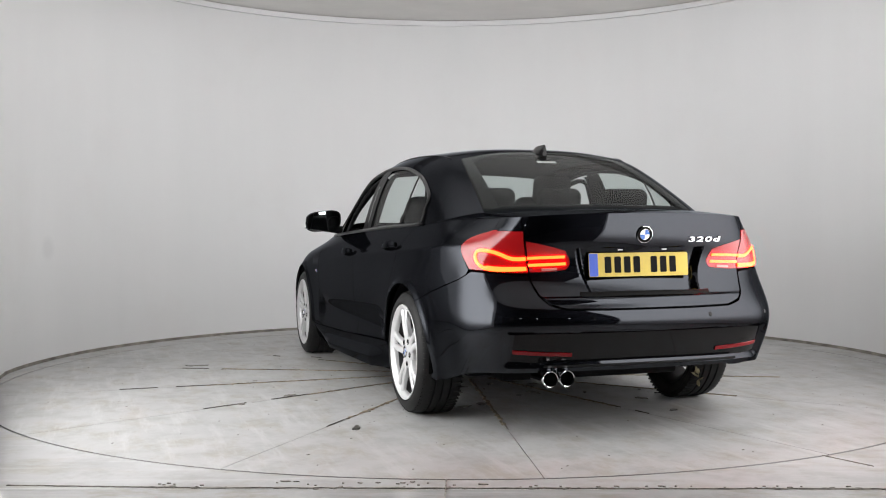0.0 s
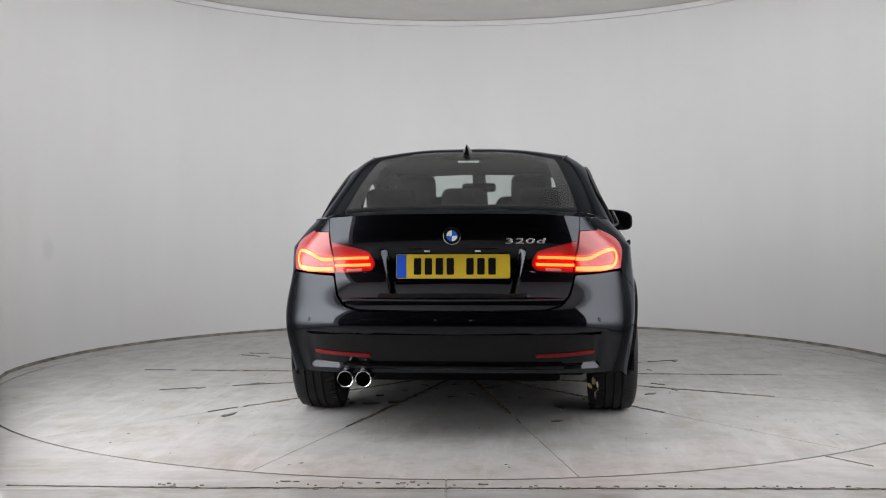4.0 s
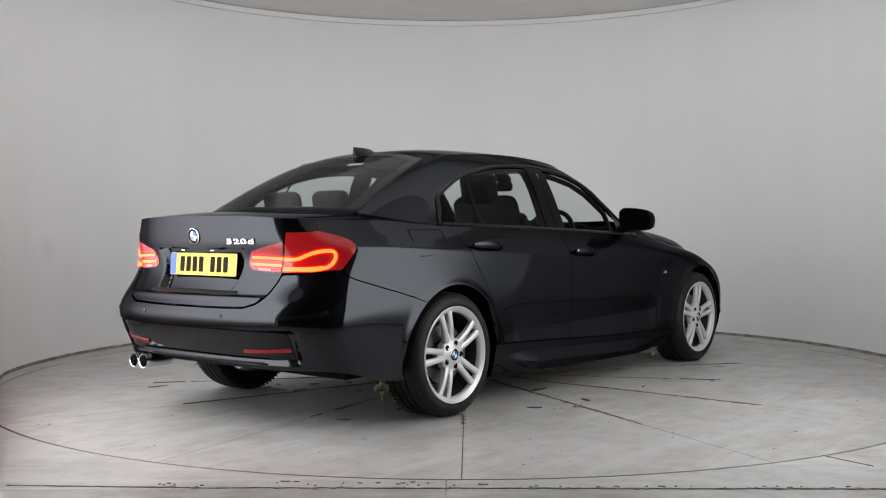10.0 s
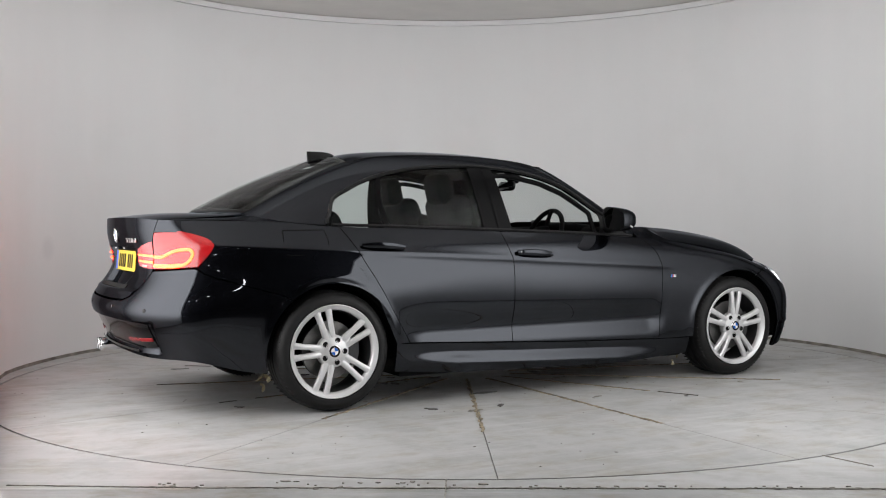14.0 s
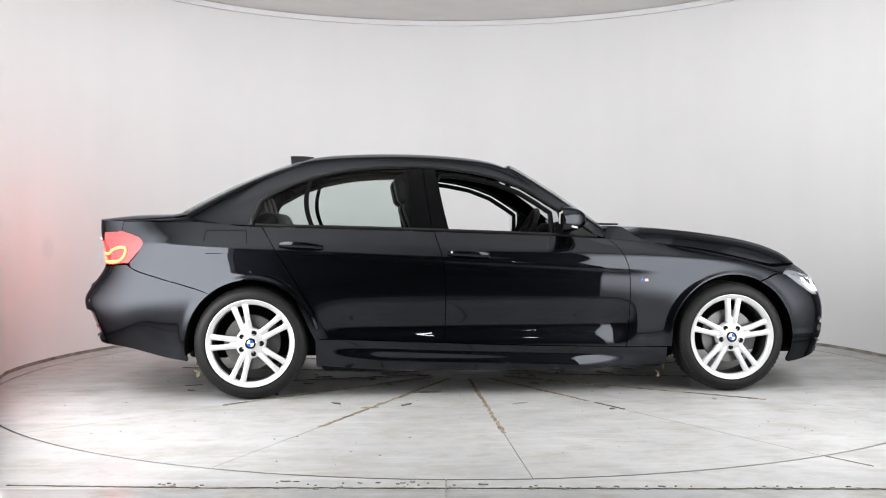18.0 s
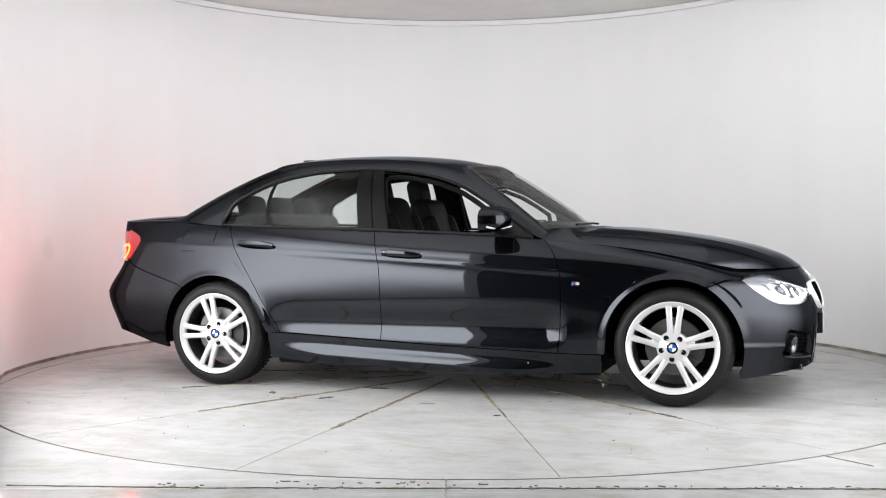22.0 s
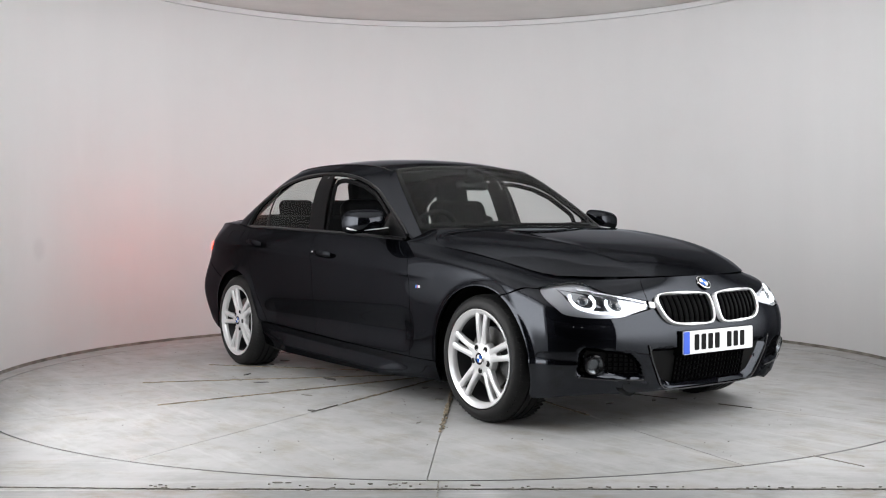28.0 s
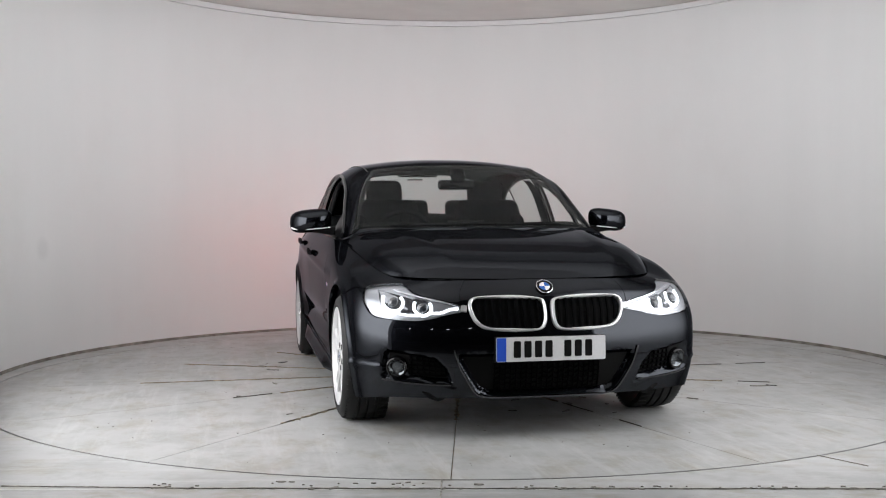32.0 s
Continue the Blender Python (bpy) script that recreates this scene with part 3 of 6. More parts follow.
def sheet(P, N, gaps="lrbt", gap=0.0022, rim=0.014, keep=""):
    """Points and faces of a panel with turned-in edges; borders named in gaps draw back a little, those in keep have no turned edge."""
    P = P.copy()
    nu, nv = P.shape[:2]

    def draw(a, b):
        d = b - a
        return a + d / np.maximum(np.linalg.norm(d, axis=-1, keepdims=True), 1e-6) * gap
    Q = P.copy()
    if "l" in gaps:
        Q[0] = draw(P[0], P[1])
    if "r" in gaps:
        Q[-1] = draw(P[-1], P[-2])
    P = Q.copy()
    if "b" in gaps:
        Q[:, 0] = draw(P[:, 0], P[:, 1])
    if "t" in gaps:
        Q[:, -1] = draw(P[:, -1], P[:, -2])
    verts = list(Q.reshape(-1, 3))
    faces = grid_faces(nu, nv)
    edges = {"b": [i * nv for i in range(nu)], "r": [(nu - 1) * nv + j for j in range(nv)],
             "t": [i * nv + nv - 1 for i in range(nu)][::-1], "l": list(range(nv))[::-1]}
    NN = N.reshape(-1, 3)
    for k, ids in edges.items():
        if k in keep or not rim:
            continue
        base = len(verts)
        verts += [verts[i] - NN[i] * rim for i in ids]
        for a in range(len(ids) - 1):
            faces.append((ids[a + 1], ids[a], base + a, base + a + 1))
    i, j = nu // 2, nv // 2
    face = np.cross(Q[min(i + 1, nu - 1), j] - Q[i - 1, j], Q[i, min(j + 1, nv - 1)] - Q[i, j - 1])
    if face @ N[i, j] < 0:
        faces = [f[::-1] for f in faces]
    return verts, faces


def mirrored(shape):
    v, f = shape
    return [(p[0], -p[1], p[2]) for p in v], [q[::-1] for q in f]


def both(shape):
    """A shape and its mirror image in one."""
    v, f = shape
    ids, out = {}, [tuple(p) for p in v]
    for i, p in enumerate(v):
        if abs(p[1]) < 1e-5:
            ids[i] = i
        else:
            ids[i] = len(out)
            out.append((p[0], -p[1], p[2]))
    return out, [tuple(q) for q in f] + [tuple(ids[i] for i in q)[::-1] for q in f]


def panel(name, net, mat, parent, label="", lift=0.0, gaps="lrbt", keep="", push=None, rim=0.014, skin=BODY, gap=0.0022, one=False):
    """A panel on the near flank and its mirror image, as two parts, or as one across the middle."""
    P, N = net_points(net, lift, skin, push)
    shape = sheet(P, N, gaps, gap, rim, keep)
    if one:
        return [mesh_part(name, *both(shape), mat, parent, label, 32)]
    return [mesh_part(name, *sh, mat, parent, label, 32) for sh in (shape, mirrored(shape))]


CAR = tagged(empty("car"), "glossy black four-door saloon car with silver alloy wheels, lamps lit", "car")

# lines of the flank, seen from the side (x, z)
RWX, FWX, WZ = -1.400, 1.392, 0.322
ARCH_R, ARCH_F = 0.363, 0.366


def arch(cx, r, a0, a1, n=15, cz=WZ - 0.004):
    return [(cx + r * math.cos(radians(a)), cz + r * math.sin(radians(a))) for a in np.linspace(a0, a1, n)]


SEAM_F = [(.676, .905), (.712, .862), (.750, .808), (.775, .735), (.784, .654), (.781, .460), (.765, .272)]
SEAM_B = [(-.350, .948), (-.332, .885), (-.309, .804), (-.296, .723), (-.291, .529), (-.296, .312)]
SEAM_R = [(-1.337, .981), (-1.292, .906), (-1.228, .798), (-1.131, .645), (-1.067, .531), (-.990, .405), (-.955, .341)]


def top_line(s0, s1, n):
    return np.stack([np.linspace(s0, s1, n), np.full(n, 6.0)], 1)


def sv_top(x):
    """The place on the upper edge at x."""
    s = np.linspace(2.6, 14.6, 1200)
    p = BODY.at(s, np.full(1200, 6.0))
    return s[np.abs(p[:, 0] - x).argmin()]


CREASE = (.888, .848, .794, .731, .720)


def flank_push(p):
    """The flank's swage line, the tuck above the sill, and lips round the wheel arches."""
    x, z = p[:, 0], p[:, 2]
    zc = np.interp(x, (-2.05, -1.3, -.3, .75, 1.0), CREASE)
    fade = np.clip((1.02 - x) / 0.25, 0, 1) * np.clip((x + 2.15) / 0.3, 0, 1)
    ridge = 0.0085 / (1 + ((z - zc) / 0.021) ** 2) * fade
    doors = np.clip((x + 1.05) / 0.2, 0, 1) * np.clip((0.82 - x) / 0.12, 0, 1)
    tuck = -0.028 * np.exp(-((z - 0.405) / 0.080) ** 2) * doors
    lip = 0.0
    for cx, r in ((RWX, ARCH_R), (FWX, ARCH_F)):
        d = np.hypot(x - cx, z - WZ + 0.004) - r
        lip = lip + 0.011 * np.exp(-(np.clip(d, 0, 1) / 0.024) ** 2)
    return ridge + tuck + lip


def sill_push(p):
    """The sill stands out towards the ground."""
    x, z = p[:, 0], p[:, 2]
    top = np.interp(x, (-1.04, -.3, .8, 1.01), (.341, .310, .272, .270))
    q = np.clip((top - 0.040 - z) / 0.062, 0, 1)
    q = q * q * (3 - 2 * q)
    return 0.046 * q * np.clip((x + 1.02) / 0.35, 0, 1) * np.clip((0.94 - x) / 0.45, 0, 1)


S_F, S_B, S_R = sv_top(.676), sv_top(-.350), sv_top(-1.337)
front_door = panel("front_door", coons(side((-.296, .310), (.1, .292), (.5, .280), (.765, .272)), top_line(S_B, S_F, 12), side(*SEAM_B[::-1]), side(*SEAM_F[::-1]), 60, 64), PAINT, CAR, "black front door, window lowered", push=flank_push)
rear_door = panel("rear_door", coons(side((-.955, .341), (-.8, .333), (-.5, .319), (-.296, .310)), top_line(S_R, S_B, 12), side(*SEAM_R[::-1]), side(*SEAM_B[::-1]), 56, 64), PAINT, CAR, "black rear door", push=flank_push)
# sill
lowline = np.stack([np.linspace(sv_top(-1.036), sv_top(1.008), 20), np.zeros(20)], 1)
sill_top = side((-1.036, .341), (-.8, .333), (-.5, .319), (-.296, .310), (.1, .292), (.5, .280), (.765, .272), (1.01, .270))
panel("sill", coons(lowline, sill_top, np.array([lowline[0], sill_top[0]]), np.array([lowline[-1], sill_top[-1]]), 90, 34), PAINT, CAR, "black side sill", push=sill_push)
# front wing
wing_low = np.concatenate([side((.765, .272), (.88, .270)), side(*arch(FWX, ARCH_F, 187, 63, 18))])
panel("front_wing", coons(wing_low, top_line(S_F, 13.35, 14), side(*SEAM_F[::-1]), np.concatenate([side((1.560, .646), (1.62, .668), (1.690, .689), (1.744, .692)), [[13.35, 5.9], [13.35, 6.0]]]), 90, 54, smooth=(0, 1, 1, 1)), PAINT, CAR, "black front wing", push=flank_push)
# rear quarter
quarter_low = np.concatenate([side((-.955, .341)), side(*arch(RWX, ARCH_R, 3, 128, 20)), side((-1.70, .634), (-1.80, .664), (-1.92, .698), (-2.034, .732), (-2.077, .752))])
tail_edge = side((-2.090, .776), (-2.040, .836), (-2.005, .893), (-2.060, .935), (-2.150, .962))
quarter_side = np.concatenate([side((-2.077, .752)), tail_edge, [[2.9, 6.0]]])
panel("rear_quarter", coons(quarter_low, top_line(S_R, 2.9, 14), side(*SEAM_R[::-1]), quarter_side, 110, 56, smooth=(0, 1, 1, 0)), PAINT, CAR, "black rear quarter panel", push=flank_push)


# rear bumper
def bumper_push(p):
    """The fold round the tail's lower black insert."""
    x, y, z = p[:, 0], np.abs(p[:, 1]), p[:, 2]
    q = np.clip((0.50 - z) / 0.012, 0, 1) * np.clip((0.695 + (z - 0.5) * 0.12 - y) / 0.02, 0, 1) * np.clip((z - 0.335) / 0.02, 0, 1)
    d = np.hypot(x - RWX, z - WZ + 0.004) - ARCH_R
    return -0.022 * q * (x < -1.9) + 0.011 * np.exp(-(np.clip(d, 0, 1) / 0.024) ** 2)


bump_top = np.concatenate([rear((0, .598), (.20, .598), (.42, .602), (.490, .622), (.530, .665), (.548, .720), (.557, .757), (.63, .760), (.70, .766)), side((-2.105, .772), (-2.077, .752), (-2.034, .732), (-1.92, .698), (-1.80, .664), (-1.70, .634), (-1.623, .607))])
bump_low = np.stack([np.linspace(0, sv_top(-1.77), 20), np.zeros(20)], 1)
bump_arch = side(*arch(RWX, ARCH_R, 195, 128, 10))
bump_low[-1] = side((-1.765, .222))[0]
panel("rear_bumper", coons(bump_low, bump_top, np.array([[0, 0], [0.0, rear((0, .598))[0, 1]]]), np.concatenate([bump_low[-1:], bump_arch]), 110, 40, smooth=(1, 0, 0, 1)), PAINT, CAR, "black rear bumper", keep="l", gaps="rtb", push=bumper_push, one=True)


# boot lid: the upright face with the plate's recess, and the deck
def boot_push(p):
    y, z = np.abs(p[:, 1]), p[:, 2]
    half = 0.292 + (z - 0.70) * 0.26
    q = np.clip((half - y) / 0.030, 0, 1) * np.clip((0.876 - z) / 0.008, 0, 1) * np.clip((z - 0.655) / 0.035, 0, 1)
    lip = 0.006 * np.exp(-((z - 0.645) / 0.012) ** 2)
    return -0.034 * q + lip


lid_low = rear((0, .604), (.20, .604), (.42, .608), (.485, .628), (.522, .668), (.540, .722))
lid_side = rear((.540, .722), (.555, .80), (.566, .90), (.575, .97))
lid_side = np.concatenate([lid_side, [[2.22, 6.0]]])
lid_net = coons(lid_low, top_line(0, 2.22, 10), np.array([lid_low[0], [0, 6.0]]), lid_side, 100, 80, smooth=(0, 1, 0, 1))
boot_lid = panel("boot_lid", lid_net, PAINT, CAR, "black boot lid", keep="lt", gaps="rb", push=boot_push, one=True)[0]


def coons3(low, high, left, right, crown=None):
    """A sheet of points between four border polylines in space (rows already even)."""
    lo, hi, le, ri = (np.asarray(c, float) for c in (low, high, left, right))
    nu, nv = len(lo), len(le)
    u, w = np.linspace(0, 1, nu)[:, None, None], np.linspace(0, 1, nv)[None, :, None]
    P = ((1 - w) * lo[:, None] + w * hi[:, None] + (1 - u) * le[None] + u * ri[None]
         - (1 - u) * (1 - w) * lo[0] - u * (1 - w) * lo[-1] - (1 - u) * w * hi[0] - u * w * hi[-1])
    if crown is not None:
        P[..., 2] += crown(np.linspace(0, 1, nu)[:, None], np.linspace(0, 1, nv)[None, :])
    a = np.gradient(P, axis=0)
    b = np.gradient(P, axis=1)
    N = np.cross(a, b)
    N /= np.maximum(np.linalg.norm(N, axis=2, keepdims=True), 1e-9)
    return P, N


def even3(pts, n):
    p = np.asarray(pts, float)
    p = spline_weights(len(p), np.linspace(0, len(p) - 1, 14 * len(p))) @ p
    d = np.concatenate([[0], np.cumsum(np.linalg.norm(np.diff(p, axis=0), axis=1))])
    t = np.linspace(0, d[-1], n)
    return np.stack([np.interp(t, d, p[:, i]) for i in range(3)], 1)


def flip_y(c):
    return np.asarray(c, float) * np.array((1, -1, 1))


def across(half):
    """A row from the far side to the near one, out of its half that starts in the middle."""
    h = np.asarray(half, float)
    return np.concatenate([flip_y(h[:0:-1]), h])


def spanning(name, P, N, mat, parent, label="", **kw):
    if N[P.shape[0] // 2, P.shape[1] // 2, 2] < 0:
        P, N = P[::-1], N[::-1] * -1
    return mesh_part(name, *sheet(P, N, **kw), mat, parent, label, 32)


# the greenhouse: rings from the rear window's middle round to the windscreen's middle
G0 = np.array(((-1.900, 0, 1.062), (-1.885, .33, 1.058), (-1.800, .600, 1.046), (-1.660, .735, 1.012), (-1.400, .789, .986), (-1.000, .814, .973), (-.500, .824, .956), (0, .824, .936), (.400, .814, .919), (.655, .772, .905), (.672, .672, .966), (.725, .38, .969), (.752, 0, .968)))
G3 = np.array(((-1.130, 0, 1.398), (-1.138, .28, 1.388), (-1.160, .490, 1.352), (-1.090, .540, 1.366), (-.950, .560, 1.382), (-.750, .572, 1.391), (-.450, .574, 1.391), (-.150, .567, 1.373), (.030, .556, 1.346), (.100, .550, 1.326), (.128, .490, 1.346), (.163, .25, 1.363), (.178, 0, 1.369)))
OUT = np.array(((-.35, 0, .9), (-.35, .1, .9), (-.30, .5, .8), (-.1, 1, .2)) + ((0, 1, 0),) * 5 + ((.1, 1, .1), (.4, .5, .7), (.5, .1, .85), (.5, 0, .85)))
B1 = np.array((.020, .020, .018, .022, .040, .050, .056, .056, .050, .030, .014, .014, .014))
B2 = np.array((.013, .013, .016, .026, .050, .064, .074, .074, .066, .035, .012, .010, .010))
G1 = G0 + (G3 - G0) * 0.42 + OUT * B1[:, None]
G2 = G0 + (G3 - G0) * 0.80 + OUT * B2[:, None]
HOUSE = Skin((G0, G1, G2, G3))


def glass_side(*pts):
    return HOUSE.find("side", pts, 2.3, 9.9)


# outlines of the side windows (x, z)
DLO_TOP = [(-1.372, 1.060), (-1.345, 1.125), (-1.262, 1.176), (-1.150, 1.230), (-1.000, 1.276), (-.819, 1.309), (-.650, 1.323), (-.480, 1.327), (-.300, 1.318), (-.150, 1.300), (.012, 1.266), (.178, 1.205), (.277, 1.145), (.400, 1.065), (.520, .985), (.590, .935)]


# side frame round the windows: C-pillar, roof rail and A-pillar in one
dlo = glass_side(*DLO_TOP)
rear_low = glass_side((-1.400, .990), (-1.395, 1.020))
dlo_rear, dlo_mid, dlo_front = np.concatenate([rear_low, dlo[:5]]), dlo[4:12], dlo[11:]
foot = np.array([[9.0, 0.02]])
dlo_front = np.concatenate([dlo_front, foot])


def ramp_rows(a, b, n=10):
    return np.linspace(np.asarray(a, float), np.asarray(b, float), n)


frame_shapes = []
for lo, hi, le, ri, nu in ((dlo_rear, ramp_rows((1.95, 0), (1.95, 3)), ramp_rows(rear_low[0], (1.95, 0)), ramp_rows(dlo_mid[0], (1.95, 3)), 30),
                           (dlo_mid, ramp_rows((1.95, 3), (9.3, 3)), ramp_rows(dlo_mid[0], (1.95, 3)), ramp_rows(dlo_mid[-1], (9.3, 3)), 44),
                           (dlo_front, np.concatenate([ramp_rows((9.3, 3), (9.6, 3), 4), ramp_rows((9.6, 2.9), (9.6, 0), 10)]), ramp_rows(dlo_mid[-1], (9.3, 3)), ramp_rows(foot[0], (9.6, 0)), 30)):
    P, N = net_points(coons(lo, hi, le, ri, nu, 16, HOUSE, (1, 0, 0, 0)), 0.0, HOUSE)
    frame_shapes.append(sheet(P, N, "", 0, 0.02, keep="lrt"))
FRAME = merged(*frame_shapes)
for sh in (FRAME, mirrored(FRAME)):
    mesh_part("side_frame", *sh, PAINT, CAR, "black roof rail and pillars round the side windows", 32)


def on_house(pts, lift):
    sv = glass_side(*pts)
    return HOUSE.at(sv[:, 0], sv[:, 1]) + HOUSE.normal(sv[:, 0], sv[:, 1]) * lift


def pair(name, shape, mat, parent=None, label="", sharp=40):
    return [mesh_part(name, *sh, mat, parent or CAR, label, sharp) for sh in (shape, mirrored(shape))]


PILLAR = plain("satin pillar film", (0.003, 0.003, 0.0034), 0.3, spec=0.05)
SATIN = plain("satin black window trim", (0.006, 0.006, 0.0066), 0.28, spec=0.25)
pair("window_trim", tube(even3(np.concatenate([on_house([(-1.398, .992), (-1.392, 1.03)], 0.003), on_house(DLO_TOP, 0.003)]), 70), 0.011, 6), SATIN, None, "satin black strip over the side windows")
belt_pts = BODY.at(np.linspace(S_R - 0.1, S_F - 0.15, 40), np.full(40, 6.0)) + np.array((0, -0.004, 0.008))
pair("belt_trim", tube(belt_pts, 0.010, 6), SATIN, None, "satin black strip under the side windows")


def pane(name, low, high, left, right, mat, label, lift=-0.004, nu=16, nv=12, parent=None):
    P, N = net_points(coons(glass_side(*low), glass_side(*high), glass_side(*left), glass_side(*right), nu, nv, HOUSE), lift, HOUSE)
    sh = sheet(P, N, "", 0, 0.0)
    return [mesh_part(name, *s, mat, parent or CAR, label, 60) for s in (sh, mirrored(sh))]


pane("quarter_window", [(-1.372, .990), (-1.2, .985), (-1.066, .980)], [(-1.345, 1.122), (-1.255, 1.176), (-1.150, 1.228), (-1.072, 1.256)],
     [(-1.372, .990), (-1.374, 1.054), (-1.345, 1.122)], [(-1.066, .980), (-1.072, 1.256)], GLASS, "tinted rear quarter window")
pane("rear_side_window", [(-1.030, .978), (-.7, .968), (-.448, .958)], [(-1.040, 1.264), (-.819, 1.309), (-.65, 1.323), (-.498, 1.327)],
     [(-1.030, .978), (-1.040, 1.264)], [(-.448, .958), (-.498, 1.327)], GLASS, "tinted rear door window")
pane("window_divider", [(-1.064, .980), (-1.034, .978)], [(-1.072, 1.254), (-1.042, 1.268)], [(-1.064, .980), (-1.072, 1.254)], [(-1.034, .978), (-1.042, 1.268)], PILLAR, "black upright bar between the rear windows", 0.002, 4)
pane("pillar_cover", [(-.452, .958), (-.362, .952)], [(-.500, 1.327), (-.412, 1.326)], [(-.452, .958), (-.500, 1.327)], [(-.362, .952), (-.412, 1.326)], PILLAR, "satin black pillar cover", 0.003, 6)
pane("pillar_cover", [(-.356, .952), (-.262, .946)], [(-.406, 1.326), (-.338, 1.321)], [(-.356, .952), (-.406, 1.326)], [(-.262, .946), (-.338, 1.321)], PILLAR, "satin black pillar cover", 0.003, 6)
pane("pillar_lining", [(-.470, .958), (-.310, .948)], [(-.520, 1.328), (-.365, 1.322)], [(-.470, .958), (-.520, 1.328)], [(-.310, .948), (-.365, 1.322)], TRIM, "black inner lining of the middle pillar", -0.035, 6)
pane("mirror_sail", [(.350, .924), (.600, .910)], [(.372, 1.080), (.590, .937)], [(.350, .924), (.372, 1.080)], [(.600, .910), (.590, .937)], SATIN, "black corner panel under the door mirror", 0.001, 8, 6)
# the open front window's inner frame
inner = [(-.292, .952), (-.330, 1.255), (-.306, 1.290), (-.240, 1.296), (-.150, 1.284), (.012, 1.250), (.165, 1.192), (.262, 1.132), (.350, 1.070), (.352, .930)]
pair("door_seal", tube(np.concatenate([on_house([a], -0.03) for a in inner]), 0.016, 6), TRIM, None, "black rubber seal round the open window")

# rear window and windscreen
for nm, s0, s1, v0, v1, mat, lab, n in (("rear_window", 0.0, 1.90, 0.10, 2.93, REARGLASS, "tinted rear window", 26), ("windscreen", 9.66, 12.0, 0.04, 2.93, SCREEN, "windscreen", 26)):
    net = np.stack(np.meshgrid(np.linspace(s0, s1, n), np.linspace(v0, v1, 24), indexing="ij"), 2)
    panel(nm, net, mat, CAR, lab, 0.003, "", "lrbt", rim=0, skin=HOUSE, one=True)
BORDER = plain("black glass border", (0.003, 0.003, 0.0033), 0.3, spec=0.04)
for s0, s1, v0, v1 in ((1.62, 1.96, 0.0, 3.0), (0, 1.66, 0.0, 0.17), (0, 1.66, 2.80, 3.0), (9.6, 9.84, 0.0, 3.0), (9.82, 12, 2.82, 3.0), (9.82, 12, 0.0, 0.20)):
    net = np.stack(np.meshgrid(np.linspace(s0, s1, 14), np.linspace(v0, v1, 14), indexing="ij"), 2)
    panel("glass_border", net, BORDER, CAR, "black printed border of the glass", -0.002, "", "lrbt", rim=0, skin=HOUSE, one=(s0 == 0 or s1 == 12))

# roof
rail = HOUSE.at(np.linspace(1.95, 10, 46), np.full(46, 3.0))
back = across(HOUSE.at(np.linspace(0, 1.95, 12), np.full(12, 3.0)))[::-1]
fore = across(HOUSE.at(np.linspace(12, 10, 12), np.full(12, 3.0)))[::-1]
P, N = coons3(rail, flip_y(rail), back, fore, lambda u, w: 0.012 * np.sin(np.pi * u) * (1 - (2 * w - 1) ** 2))
spanning("roof", P, N, PAINT, CAR, "black roof", gaps="lr", gap=0.003, rim=0.012)
spanning("roof_lining", P * np.array((0.98, 0.97, 1)) - np.array((0.01, 0, 0.028)), N, LINING, CAR, "dark grey roof lining", gaps="", rim=0)
pair("roof_ditch", tube(rail[3:-4] + np.array((0, 0.002, 0.000)), 0.0032, 6), SATIN, None, "black strip in the roof gutter")

# bonnet
def spline_curve(xs, zs, x):
    """A smooth curve through points, its slope by neighbours."""
    xs, zs = np.array(xs), np.array(zs)
    m = np.gradient(zs, xs)
    i = np.clip(np.searchsorted(xs, x) - 1, 0, len(xs) - 2)
    h = xs[i + 1] - xs[i]
    t = np.clip((x - xs[i]) / h, 0, 1)
    return (2 * t ** 3 - 3 * t ** 2 + 1) * zs[i] + (t ** 3 - 2 * t ** 2 + t) * h * m[i] + (3 * t ** 2 - 2 * t ** 3) * zs[i + 1] + (t ** 3 - t ** 2) * h * m[i + 1]


hood_side = even3([(.790, .700, .966), (.828, .742, .932), (.890, .772, .896), (.970, .783, .873), (1.170, .770, .848), (1.400, .745, .8065), (1.600, .700, .7615), (1.695, .663, .7445)], 50)
front_half = BODY.at(np.linspace(17, 13.38, 16), np.full(16, 6.0))
hood_front = across(even3(front_half, 26))[::-1]
hood_side[-1] = front_half[-1]
hood_rear = across(even3([(.862, 0, .977), (.855, .25, .975), (.835, .5, .971), (.790, .700, .966)], 26))[::-1]


P, N = coons3(hood_side, flip_y(hood_side), hood_rear, hood_front)
# height along the middle, falling off steeply at the sides, with two faint ridges
hu, hq = np.linspace(0, 1, P.shape[0])[:, None], np.abs(np.linspace(-1, 1, P.shape[1]))[None, :]
mid_x = P[:, P.shape[1] // 2, 0]
mid_z = spline_curve((.862, .947, 1.132, 1.316, 1.500, 1.684, 1.868, 1.960, 2.006, 2.036), (.977, .972, .959, .938, .912, .879, .829, .790, .759, .735), mid_x)
edge_z = P[:, 0, 2]
full = edge_z[:, None] + (mid_z - edge_z)[:, None] * (1 - hq ** (5.2 - 2.6 * np.clip((hu - 0.72) / 0.26, 0, 1)))
blend = np.clip(hu / 0.12, 0, 1)
P[..., 2] = (1 - blend) * P[..., 2] + blend * full + 0.007 * np.exp(-((hq - (0.70 - 0.22 * hu)) / 0.05) ** 2) * np.sin(np.pi * hu) ** 0.5
a, b = np.gradient(P, axis=0), np.gradient(P, axis=1)
N = np.cross(a, b)
